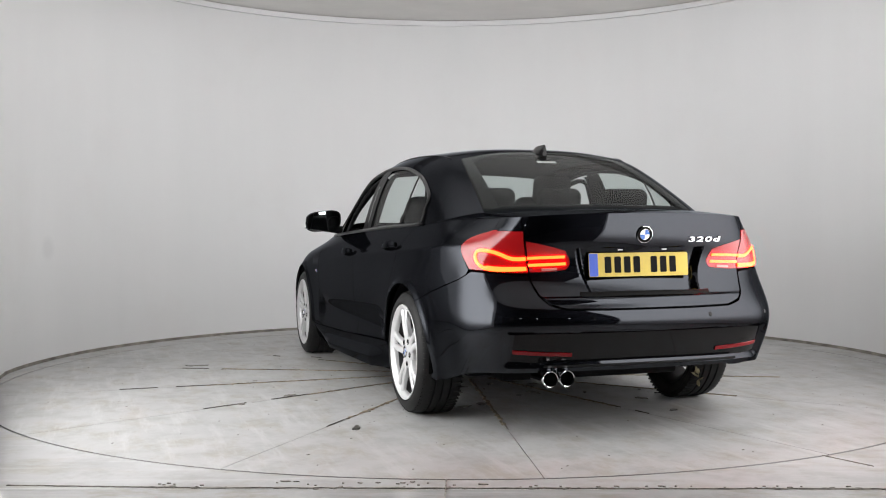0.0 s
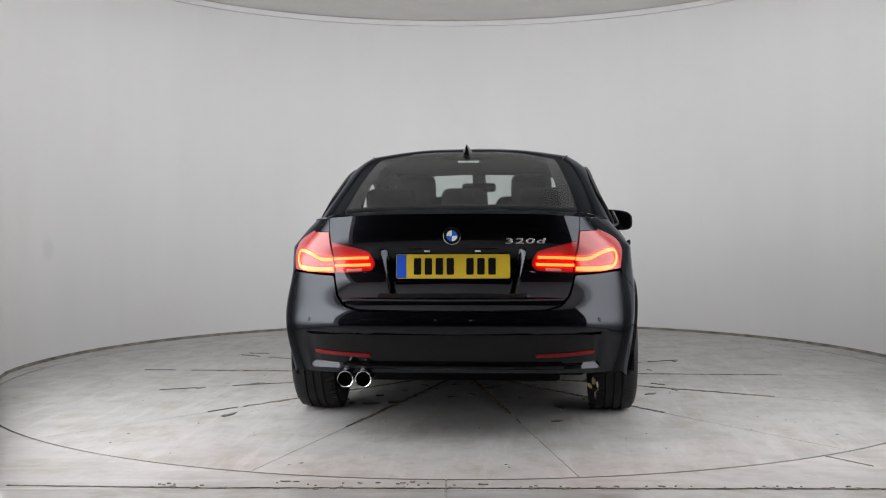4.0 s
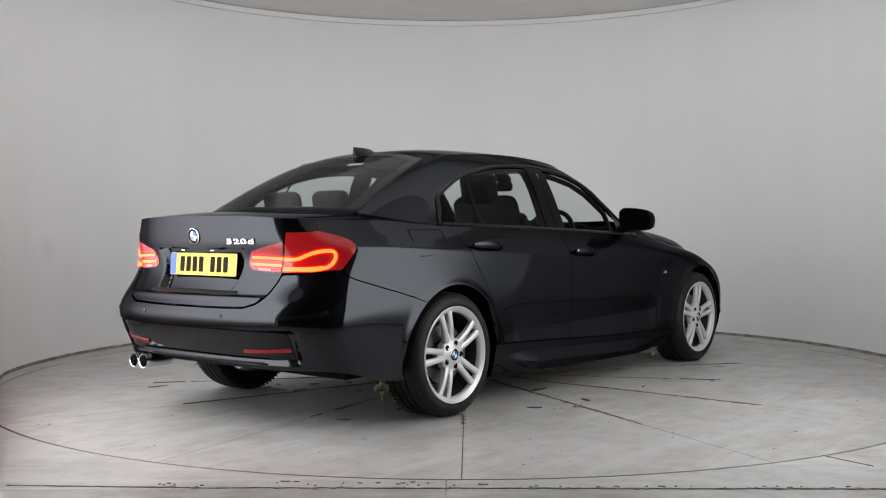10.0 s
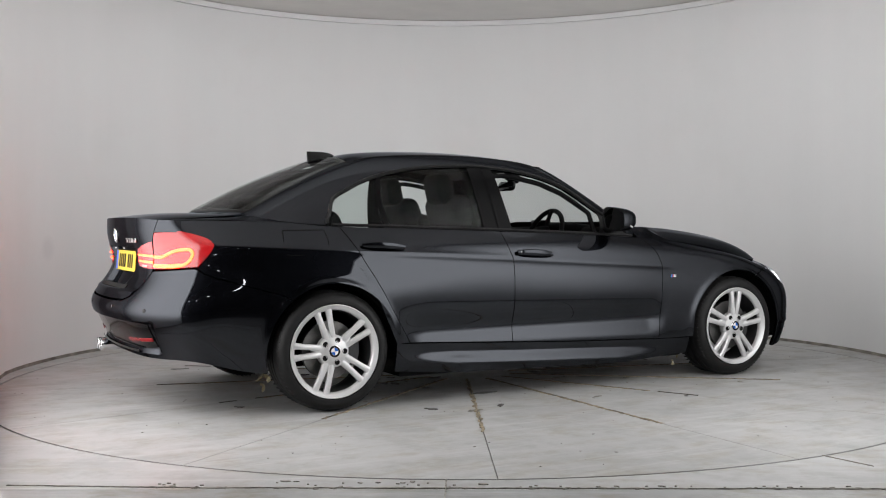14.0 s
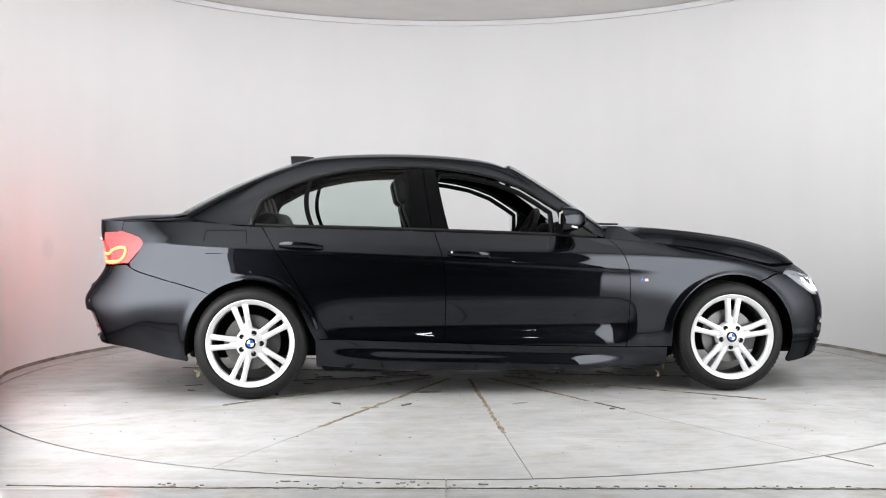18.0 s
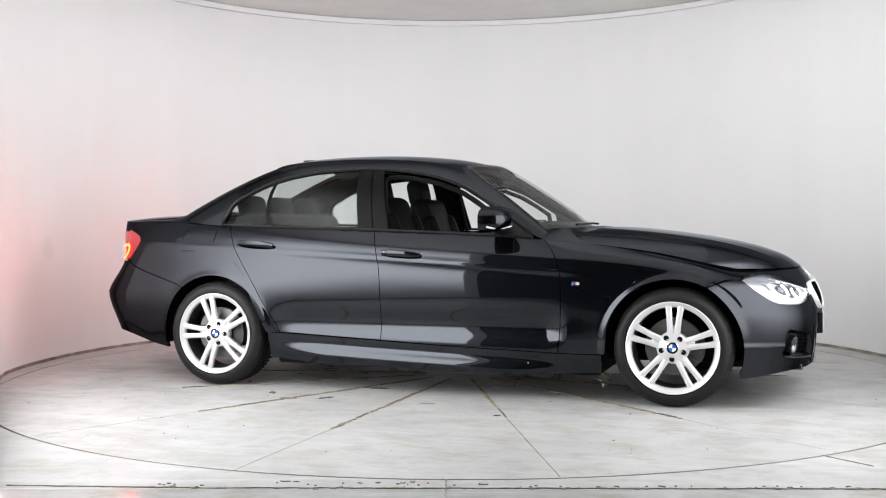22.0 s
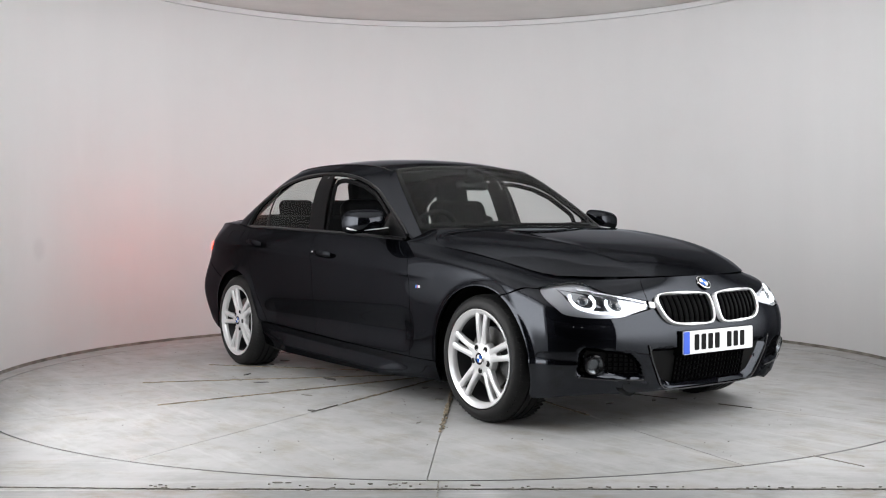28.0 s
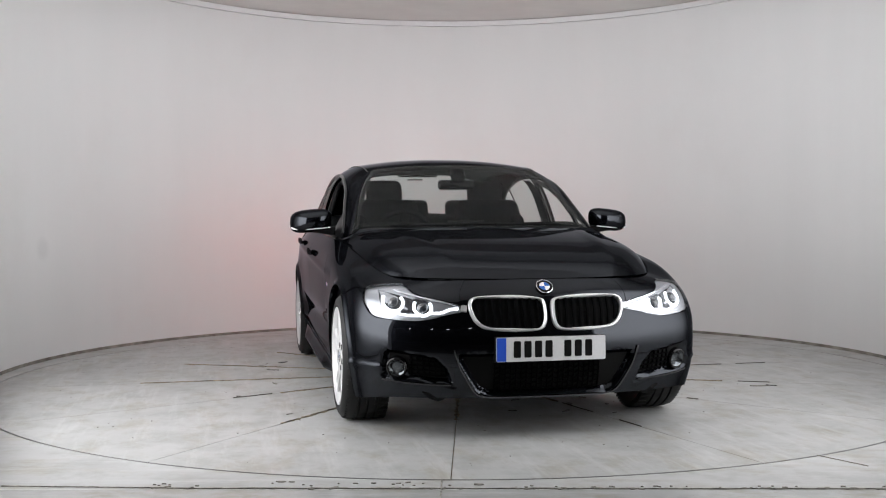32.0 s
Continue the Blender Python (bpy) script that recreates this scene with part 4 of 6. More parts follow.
N /= np.maximum(np.linalg.norm(N, axis=2, keepdims=True), 1e-9)
spanning("bonnet", P, N, PAINT, CAR, "long black bonnet with two faint ridges", gaps="lrbt", gap=0.002, rim=0.014)
# corner between wing, pillar and bonnet
wing_top = BODY.at(np.linspace(S_F - 0.05, sv_top(.97), 14), np.full(14, 6.0))
corner_hi = even3([(.692, .675, .966), (.745, .690, .968), (.790, .700, .966), (.828, .742, .932), (.890, .772, .896), (.970, .784, .873)], 14)
P, N = coons3(wing_top, corner_hi, np.linspace(wing_top[0], corner_hi[0], 8), np.linspace(wing_top[-1], corner_hi[-1], 8))
sh = sheet(P, N, "", 0, 0)
pair("wing_corner", sh, PAINT, None, "black panel at the foot of the pillar", 60)
# scuttle
g_front = across(HOUSE.at(np.linspace(12, 10, 12), np.full(12, 0.0)))
P, N = coons3(g_front, across(even3([(.90, 0, .955), (.89, .25, .955), (.86, .5, .952), (.80, .70, .950)], 12)), np.linspace(g_front[0], (.80, -.70, .950), 5), np.linspace(g_front[-1], (.80, .70, .950), 5))
spanning("scuttle", P, N, TRIM, CAR, "black plastic scuttle under the windscreen", gaps="", rim=0)

# boot deck and the strips beside it
lip = BODY.at(np.linspace(0, 2.22, 14), np.full(14, 6.0))
seam = even3([lip[-1], (-2.13, .592, 1.026), (-1.97, .604, 1.036), (-1.83, .603, 1.047)], 30)
glass_foot = HOUSE.at(np.linspace(0, 1.95, 14), np.full(14, 0.06))
seam[-1] = glass_foot[-1]
P, N = coons3(seam, flip_y(seam), across(lip)[::-1], across(glass_foot)[::-1], lambda u, w: 0.012 * np.sin(np.pi * u) * (1 - (2 * w - 1) ** 2))
spanning("boot_deck", P, N, PAINT, CAR, "black top of the boot lid", gaps="rbt", gap=0.0025, rim=0.012, keep="l")
outer = BODY.at(np.linspace(2.22, sv_top(-1.40), 30), np.full(30, 6.0))
c_foot = HOUSE.at(np.linspace(1.95, 4.0, 12), np.full(12, 0.0))
P, N = coons3(seam, outer, np.linspace(seam[0], outer[0], 12), c_foot)
pair("rear_shoulder", sheet(P, N, "b", 0.0025, 0.012, keep="lrt"), PAINT, None, "black shoulder beside the boot", 40)

# front bumper
LOWIN = [(0, .205), (.290, .206), (.335, .228), (.375, .290), (.428, .380), (.418, .402), (0, .402)]
SIDEIN = [(.440, .262), (.470, .335), (.520, .385), (.735, .422), (.755, .400), (.758, .300), (.740, .280)]


def inside(poly, y, z, soft):
    """How far points lie inside an outline, from 0 at its edge to 1."""
    d = np.full(len(y), 1e3)
    odd = np.zeros(len(y), bool)
    n = len(poly)
    for i in range(n):
        (a, b), (c, e) = poly[i], poly[(i + 1) % n]
        t = np.clip(((y - a) * (c - a) + (z - b) * (e - b)) / ((c - a) ** 2 + (e - b) ** 2), 0, 1)
        if not (a == 0 and c == 0):
            d = np.minimum(d, np.hypot(y - a - t * (c - a), z - b - t * (e - b)))
        if b != e:
            odd ^= ((b > z) != (e > z)) & (y < a + (z - b) * (c - a) / (e - b))
    return np.where(odd, np.clip(d / soft, 0, 1), 0.0)


def nose_push(p):
    y, z = np.abs(p[:, 1]), p[:, 2]
    f = (p[:, 0] > 1.7)
    lip = np.exp(-((z - (0.235 + 0.10 * np.clip((y - 0.45) / 0.3, 0, 1))) / 0.012) ** 2) * (y > 0.42)
    d = np.hypot(p[:, 0] - FWX, z - WZ + 0.004) - ARCH_F
    return 0.011 * np.exp(-(np.clip(d, 0, 1) / 0.024) ** 2) + f * (-0.035 * inside(LOWIN, y, z, 0.02) - 0.030 * inside(SIDEIN, y, z, 0.018) + 0.006 * lip)


nose_top = np.concatenate([np.stack([np.linspace(17, 15.55, 8), np.full(8, 6.0)], 1), front((.400, .640), (.398, .590), (.50, .570), (.60, .552)), side((1.925, .566), (1.880, .588), (1.805, .638), (1.742, .686), (1.690, .690), (1.62, .668), (1.560, .646))])
nose_low = np.stack([np.linspace(17, sv_top(1.70), 20), np.zeros(20)], 1)
nose_low[-1] = side((1.757, .166))[0]
nose_arch = side(*arch(FWX, ARCH_F, -22, 62, 12))
panel("front_bumper", coons(nose_low, nose_top, np.array([[17, 0], [17, 6.0]]), np.concatenate([nose_low[-1:], nose_arch]), 130, 60, smooth=(1, 0, 0, 1)), PAINT, CAR, "black front bumper with dark air intakes", keep="l", gaps="rtb", push=nose_push, one=True)

HEAD_LOW = np.concatenate([front((.402, .593), (.50, .573), (.60, .555)), side((1.925, .570), (1.880, .592), (1.805, .642), (1.746, .687))])
HEAD_TOP = np.concatenate([front((.402, .622), (.47, .638), (.59, .670)), side((1.88, .705), (1.82, .711), (1.775, .705), (1.748, .693))])
head_net = coons(HEAD_LOW, HEAD_TOP, front((.402, .593), (.402, .622)), side((1.746, .687), (1.748, .693)), 40, 12)
P, N = net_points(coons(HEAD_TOP, np.stack([np.linspace(15.55, 13.35, 12), np.full(12, 6.0)], 1), np.concatenate([front((.402, .622)), [[15.55, 6.0]]]), np.concatenate([side((1.748, .693)), [[13.35, 6.0]]]), 40, 8))
pair("nose_strip", sheet(P, N, "bt", 0.002, 0.01), PAINT, None, "black panel between headlamp and bonnet", 40)


# ---- lamps, grilles and badges on the skin ----
def skin_at(where, pts, lift=0.0):
    """Points in space over places of the skin, raised along its normal."""
    sv = where(*pts)
    return BODY.at(sv[:, 0], sv[:, 1]) + BODY.normal(sv[:, 0], sv[:, 1]) * lift


def ribbon(points, normals, width, lift):
    """A flat glowing bar along points, width across, on the side of the normals."""
    P, Nn = np.asarray(points, float), np.asarray(normals, float)
    d = np.gradient(P, axis=0)
    d /= np.maximum(np.linalg.norm(d, axis=1, keepdims=True), 1e-9)
    sdir = np.cross(d, Nn)
    h = width / 2
    rows = [P + sdir * h, P + sdir * h * 0.8 + Nn * lift, P - sdir * h * 0.8 + Nn * lift, P - sdir * h]
    n = len(P)
    verts = np.stack(rows, 1).reshape(-1, 3)
    faces = [(i * 4 + q, i * 4 + 4 + q, i * 4 + 4 + (q + 1) % 4, i * 4 + (q + 1) % 4) for i in range(n - 1) for q in range(4)]
    faces += [(3, 2, 1, 0), (n * 4 - 4, n * 4 - 3, n * 4 - 2, n * 4 - 1)]
    return list(verts), faces


def on_skin_bar(where, pts, width, base, lift=0.003, n=30, push=0.0):
    sv = where(*pts)
    sv = spline_weights(len(sv), np.linspace(0, len(sv) - 1, n)) @ sv
    nn = BODY.normal(sv[:, 0], sv[:, 1])
    return ribbon(BODY.at(sv[:, 0], sv[:, 1]) + nn * base, nn, width, lift)


# rear lamps
tail_low = np.concatenate([rear((.548, .765), (.63, .767), (.70, .772)), side((-2.108, .778), (-2.092, .780))])
tail_high = np.concatenate([rear((.574, .956), (.63, .957), (.66, .956)), side((-2.17, .962), (-2.150, .961))])
tail_net = coons(tail_low, tail_high, rear((.548, .765), (.574, .956)), side((-2.092, .780), (-2.042, .836), (-2.008, .893), (-2.060, .934), (-2.150, .961)), 34, 20, smooth=(0, 0, 0, 1))
in_net = coons(rear((.378, .777), (.46, .768), (.545, .766)), rear((.384, .866), (.46, .888), (.565, .912)), rear((.378, .777), (.356, .812), (.384, .866)), rear((.545, .766), (.565, .912)), 24, 16)
tails = []
for net, lab, bars in ((tail_net, "red outer rear lamp, lit", (([(.558, .830), (.610, .829), (.645, .842), (.685, .860), (.722, .868), (.740, .862), (.748, .838), (.742, .806), (.718, .786), (.670, .779), (.610, .780), (.556, .783)], 0.017), ([(.558, .787), (.610, .786), (.670, .787), (.715, .792)], 0.012))),
                       (in_net, "red inner rear lamp on the boot lid, lit", (([(.385, .838), (.47, .836), (.553, .832)], 0.013), ([(.378, .806), (.46, .803), (.548, .800)], 0.013)))):
    P, N = net_points(net, 0.002)
    lens = sheet(P, N, "lrbt", 0.002, 0.02)
    for sgn, sh in ((1, lens), (-1, mirrored(lens))):
        lamp = mesh_part("rear_lamp", *sh, REDLENS, CAR, lab, 40)
        for pts, w in bars:
            b = on_skin_bar(rear, pts, w, 0.003, 0.004)
            mesh_part("light_bar", *(b if sgn > 0 else mirrored(b)), REDLED, lamp, "glowing orange-red light bar")
        if net is in_net:
            b = on_skin_bar(rear, [(.42, .782), (.49, .779)], 0.012, 0.003, 0.002, 8)
            mesh_part("reverse_lens", *(b if sgn > 0 else mirrored(b)), plain("smoky lens", (0.42, 0.22, 0.21), 0.2, coat=0.1), lamp, "pale reversing lens")

# skin over the outer rear lamp
P, N = net_points(coons(tail_high, np.stack([np.linspace(2.22, 2.9, 8), np.full(8, 6.0)], 1), np.concatenate([rear((.574, .956)), [[2.22, 6.0]]]), np.concatenate([side((-2.150, .961)), [[2.9, 6.0]]]), 16, 8, smooth=(0, 0, 0, 0)))
pair("lamp_brow", sheet(P, N, "bl", 0.0015, 0.01, keep="rt"), PAINT, None, "black panel over the rear lamp", 40)

# headlamps: silver bowl, glowing rings, clear lens
P, N = net_points(head_net, -0.012)
bowl = sheet(P, N, "", 0, 0.0)
P, N = net_points(head_net, 0.003)
lens = sheet(P, N, "lrbt", 0.0015, 0.012)
SMOKY = plain("smoky silver lamp surround", (0.05, 0.05, 0.055), 0.18, metal=0.8)
BOWL = plain("silver lamp bowl", (0.40, 0.40, 0.42), 0.28, metal=0.75)


def nose_patch(poly, lift, n=7):
    """A fan over an outline at the nose."""
    q = np.concatenate([np.linspace(np.array(a), np.array(b), n)[:-1] for a, b in zip(poly, poly[1:] + poly[:1])])
    P = skin_at(front, [tuple(p) for p in q] + [tuple(q.mean(0))], lift)
    return list(P), [(i, (i + 1) % len(q), len(q)) for i in range(len(q))]


for sgn in (1, -1):
    def put(name, shape, mat, parent, label=""):
        return mesh_part(name, *(shape if sgn > 0 else mirrored(shape)), mat, parent, label)
    lamp = put("headlamp", bowl, BOWL, CAR, "headlamp with glowing white rings, lit")
    put("dark_surround", nose_patch([(.612, .594), (.612, .652), (.660, .668), (.745, .690), (.752, .640), (.735, .612), (.700, .594), (.650, .584)], -0.0105), SMOKY, lamp, "smoky silver surround of the outer ring")
    put("dark_surround", nose_patch([(.545, .590), (.545, .642), (.600, .655), (.618, .640), (.618, .590), (.590, .582)], -0.0100), SMOKY, lamp, "smoky silver surround between the rings")
    for cy, cz, r in ((.695, .636, .041), (.570, .613, .036)):
        arc = [(cy + r * 1.05 * math.cos(radians(a)), cz + r * math.sin(radians(a))) for a in np.linspace(150, 400, 14)]
        put("light_ring", on_skin_bar(front, arc, 0.0135, -0.009, 0.006), WHITELED, lamp, "glowing white ring")
        p = skin_at(front, [(cy, cz)], -0.006)[0]
        n = BODY.normal(*front((cy, cz)).T)[0]
        m = Matrix.Translation(p) @ Vector(n).to_track_quat("Y", "Z").to_matrix().to_4x4()
        put("projector", moved(lathe([(0.0005, 0.011), (0.014, 0.009), (0.026, 0.0), (0.027, -0.004)], 24), m), plain("dark lamp glass", (0.03, 0.033, 0.04), 0.05, coat=1.0), lamp, "dark round projector lens")
    put("light_bar", on_skin_bar(front, [(.545, .590), (.49, .590), (.45, .604), (.412, .607)], 0.010, -0.009, 0.006), WHITELED, lamp, "glowing white bar")
    put("light_bar", on_skin_bar(front, [(.735, .612), (.70, .592), (.65, .580), (.60, .577), (.545, .582)], 0.009, -0.009, 0.006), WHITELED, lamp, "glowing white bar")
    put("brow", on_skin_bar(front, [(.41, .620), (.50, .640), (.60, .664), (.68, .688)], 0.010, -0.009, 0.006), REFLECTOR, lamp, "silver trim along the top")
    put("lens", lens, CLEAR, lamp, "clear cover")

# silver links between headlamps and grilles
for sh in (on_skin_bar(front, [(.374, .604), (.388, .605), (.401, .606)], 0.034, 0.000, 0.008, 8),):
    for q in (sh, mirrored(sh)):
        mesh_part("lamp_link", *q, SATINCHROME, CAR, "silver link between headlamp and grille")

# kidney grilles
KIDNEY = [(.030, .640), (.100, .648), (.200, .651), (.320, .650), (.352, .640), (.364, .612), (.350, .560), (.318, .524), (.270, .511), (.160, .506), (.060, .506), (.034, .516), (.020, .545), (.018, .590), (.022, .625)]
kid = np.array(KIDNEY)
for _ in range(3):  # round the corners off
    nxt = np.roll(kid, -1, axis=0)
    kid = np.stack([kid * 0.75 + nxt * 0.25, kid * 0.25 + nxt * 0.75], 1).reshape(-1, 2)
SLAT = plain("satin black grille bar", (0.0035, 0.0035, 0.0038), 0.6, spec=0.0)
for sgn in (1, -1):
    rim_pts = skin_at(front, [tuple(p) for p in kid], 0.016)
    rn = BODY.normal(*front(*[tuple(p) for p in kid]).T)
    c = rim_pts.mean(0)
    d = rim_pts - c
    d -= (d * rn).sum(1, keepdims=True) * rn
    d /= np.linalg.norm(d, axis=1, keepdims=True)
    prof = ((-.006, -.02), (-.0075, .004), (-.003, .008), (.004, .007), (.008, .002), (.008, -.02))
    verts = np.stack([rim_pts + d * a + rn * b for a, b in prof], 1).reshape(-1, 3)
    k, n = len(prof), len(kid)
    faces = [(i * k + q, ((i + 1) % n) * k + q, ((i + 1) % n) * k + q + 1, i * k + q + 1) for i in range(n) for q in range(k - 1)]
    sh = (list(verts), faces)
    grille = mesh_part("kidney_grille", *(sh if sgn > 0 else mirrored(sh)), SATINCHROME, CAR, "chrome-framed kidney-shaped grille", 40)
    mid = kid.mean(0)
    # black sheet over the skin, in place of the shaded depth behind the bars
    back = skin_at(front, [tuple(mid + (p - mid) * f) for f in (0.02, 0.3, 0.55, 0.8, 1.0) for p in kid], 0.003)
    sh = (list(back), [(r * n + i, r * n + (i + 1) % n, (r + 1) * n + (i + 1) % n, (r + 1) * n + i) for r in range(4) for i in range(n)])
    mesh_part("grille_back", *(sh if sgn > 0 else mirrored(sh)), INK, grille, "black void behind the bars")
    for q in range(9):
        y = .050 + q * .0345
        top = min(.642, .648 - max(0, y - .31) * .35)
        bot = .514 + max(0, y - .27) * .55
        pts = [(y - 0.004 * (1 - w), bot + (top - bot) * w) for w in np.linspace(0, 1, 8)]
        sv = front(*pts)
        nn = BODY.normal(sv[:, 0], sv[:, 1])
        bow = np.sin(np.linspace(0.2, 2.6, 8))[:, None] * 0.010
        sh = ribbon(BODY.at(sv[:, 0], sv[:, 1]) + nn * (0.003 + bow), nn, 0.011, 0.008)
        mesh_part("grille_bar", *(sh if sgn > 0 else mirrored(sh)), SLAT, grille)


# intakes
def insert(name, poly, mat, lift, label):
    """A flat insert over an outline at the nose, as a fan about its middle."""
    q = np.concatenate([np.linspace(np.array(a), np.array(b), 7)[:-1] for a, b in zip(poly, poly[1:] + poly[:1])])
    c = q.mean(0)
    rows = [c + (q - c) * f for f in (0.02, 0.35, 0.7, 1.0)]
    pts = np.concatenate(rows)
    P = skin_at(front, [tuple(p) for p in pts], lift)
    n = len(q)
    faces = [(r * n + i, r * n + (i + 1) % n, (r + 1) * n + (i + 1) % n, (r + 1) * n + i) for r in range(3) for i in range(n)]
    return list(P), faces


low_full = [(.285, .214), (.325, .234), (.365, .300), (.405, .385), (.0005, .385), (.0005, .214)]
sh = insert("intake", low_full, INK, -0.030, "")
intake = mesh_part("lower_grille", *both(sh), INK, CAR, "black honeycomb lower grille")
side_full = [(.455, .272), (.480, .335), (.525, .375), (.725, .410), (.742, .300), (.728, .288)]
for sgn in (1, -1):
    sh = insert("intake", side_full, INK, -0.026, "")
    vent = mesh_part("side_intake", *(sh if sgn > 0 else mirrored(sh)), INK, CAR, "black mesh side air intake")
    for r in range(5):
        z = .292 + r * .022
        y0, y1 = .470 + r * .012, .640
        b = on_skin_bar(front, [(y0, z), ((y0 + y1) / 2, z + .006), (y1, z + .010)], 0.006, -0.024, 0.008, 8)
        mesh_part("mesh_bar", *(b if sgn > 0 else mirrored(b)), SLAT, vent)
    for y in np.linspace(.50, .63, 6):
        b = on_skin_bar(front, [(y - .008, .285), (y + .004, .385)], 0.005, -0.024, 0.007, 6)
        mesh_part("mesh_bar", *(b if sgn > 0 else mirrored(b)), SLAT, vent)
    # fog lamp
    p, n = skin_at(front, [(.690, .335)], -0.012)[0], BODY.normal(*front((.690, .335)).T)[0]
    m = Matrix.Translation(p) @ Vector(np.array(n) * (1, .6, 1)).to_track_quat("Y", "Z").to_matrix().to_4x4()
    fl = moved(lathe([(0.0005, -0.004), (0.024, -0.006), (0.036, 0.010), (0.040, 0.012), (0.046, 0.008), (0.047, -0.02)], 32), m)
    fog = mesh_part("fog_lamp", *(fl if sgn > 0 else mirrored(fl)), plain("grey fog lamp bowl", (0.14, 0.145, 0.15), 0.2, metal=0.9), CAR, "round fog lamp with silver bowl")
    fl = moved(lathe([(0.038, 0.012), (0.044, 0.014), (0.049, 0.009), (0.050, -0.02)], 32), m)
    mesh_part("bezel", *(fl if sgn > 0 else mirrored(fl)), GLOSSBLACK, fog, "gloss black bezel")
    fl = moved(lathe([(0.0005, 0.014), (0.02, 0.0135), (0.037, 0.011)], 32), m)
    mesh_part("lens", *(fl if sgn > 0 else mirrored(fl)), CLEAR, fog, "clear cover")
    b = on_skin_bar(front, [(.450, .258), (.55, .262), (.66, .270), (.745, .282)], 0.006, 0.005, 0.004, 16)
    mesh_part("intake_trim", *(b if sgn > 0 else mirrored(b)), plain("satin grey trim", (0.06, 0.06, 0.062), 0.3, metal=0.8), vent, "thin silver trim under the intake")
for r in range(6):
    z = .228 + r * .024
    for sgn in (1, -1):
        half = .255
        pts = [(0.001 + half * k / 12, z + (0.006 if k % 2 else -0.004)) for k in range(13)]
        b = on_skin_bar(front, pts, 0.005, -0.028, 0.010, 37)
        mesh_part("mesh_bar", *(b if sgn > 0 else mirrored(b)), SLAT, intake)
for y in np.linspace(-.25, .25, 21):
    b = on_skin_bar(front, [(abs(y) + .001, .222), (abs(y) + .001, .362)], 0.004, -0.029, 0.009, 6)
    mesh_part("mesh_bar", *(b if y > 0 else mirrored(b)), SLAT, intake)
b = on_skin_bar(front, [(0.0, .198), (.18, .198), (.280, .201), (.340, .222), (.385, .290), (.415, .345), (.440, .420)], 0.007, 0.005, 0.004, 40)
for sh in (b, mirrored(b)):
    mesh_part("intake_trim", *sh, plain("gloss trim edge", (0.08, 0.08, 0.085), 0.15, metal=0.6), intake, "thin glossy edge round the intake")


# ---- plates and badges ----
def rounded(w, h, r, n=5):
    out = []
    for cx, cy, a0 in ((w / 2 - r, h / 2 - r, 0), (-w / 2 + r, h / 2 - r, 90), (-w / 2 + r, -h / 2 + r, 180), (w / 2 - r, -h / 2 + r, 270)):
        out += [(cx + r * math.cos(radians(a0 + 90 * i / n)), cy + r * math.sin(radians(a0 + 90 * i / n))) for i in range(n + 1)]
    return out


def number_plate(m, mat, label):
    """A plate in its own plane, x across as one reads it and z out of it."""
    ob = mesh_part("number_plate", *prism(rounded(.520, .111, .008), .004, m), mat, CAR, label, 30)
    mesh_part("country_band", *prism([(-.258, -.053), (-.214, -.053), (-.214, .053), (-.258, .053)], .0012, m @ pose(0, 0, .004)), BLUE, ob, "blue band")
    x = -.185
    for k, w in enumerate((.046, .046, .046, .046, 0, .046, .046, .046)):
        if w == 0:
            x += .040
            continue
        mesh_part("character_bar", *prism(rounded(.034, .076, .006), .0012, m @ pose(x + w / 2, 0, .004)), INK, ob)
        x += w + .004
    return ob


number_plate(Matrix.Translation((-2.296, 0, .797)) @ Matrix(((0, -.0, -1, 0), (-1, 0, 0, 0), (0, 1, 0, 0), (0, 0, 0, 1))) @ pose(0, 0, 0, -5), YELLOW, "yellow rear number plate")
number_plate(Matrix.Translation((2.158, 0.004, .421)) @ Matrix(((0, 0, 1, 0), (1, 0, 0, 0), (0, 1, 0, 0), (0, 0, 0, 1))) @ pose(0, 0, 0, 0), WHITE, "white front number plate")
mesh_part("plate_holder", *both(([(2.10, 0, .36), (2.10, .262, .36), (2.10, .262, .480), (2.10, 0, .480), (2.157, 0, .363), (2.157, .258, .363), (2.157, .258, .478), (2.157, 0, .478)], [(4, 5, 6, 7), (0, 4, 7, 3), (0, 1, 5, 4), (1, 2, 6, 5), (2, 3, 7, 6)])), TRIM, CAR, "black plate holder")


def badge(m, r, parent):
    """A round badge: chrome rim, black ring, four coloured quarters."""
    ob = mesh_part("badge", *moved(lathe([(0.0005, 0.0), (r * .96, 0.0), (r, 0.001), (r * .98, .004), (r * .92, .005), (r * .90, .003), (0.0005, .003)], 32), m), CHROME, parent, "round chrome-rimmed badge")
    mesh_part("ring", *moved(lathe([(r * .62, .0035), (r * .90, .0035)], 32), m), INK, ob, "black ring")
    for q in range(4):
        pts = [(0, 0)] + [(r * .60 * math.cos(radians(q * 90 + a)), r * .60 * math.sin(radians(q * 90 + a))) for a in range(0, 91, 15)]
        sh = prism(pts, .0012)
        mesh_part("quarter", *moved(([(x, .0032 + z, y) for x, y, z in sh[0]], sh[1]), m), BADGEBLUE if q % 2 else BADGEWHITE, ob)
    return ob


def facing(p, n):
    """A pose at p whose y axis points along n."""
    return Matrix.Translation(p) @ Vector(n).to_track_quat("Y", "Z").to_matrix().to_4x4()


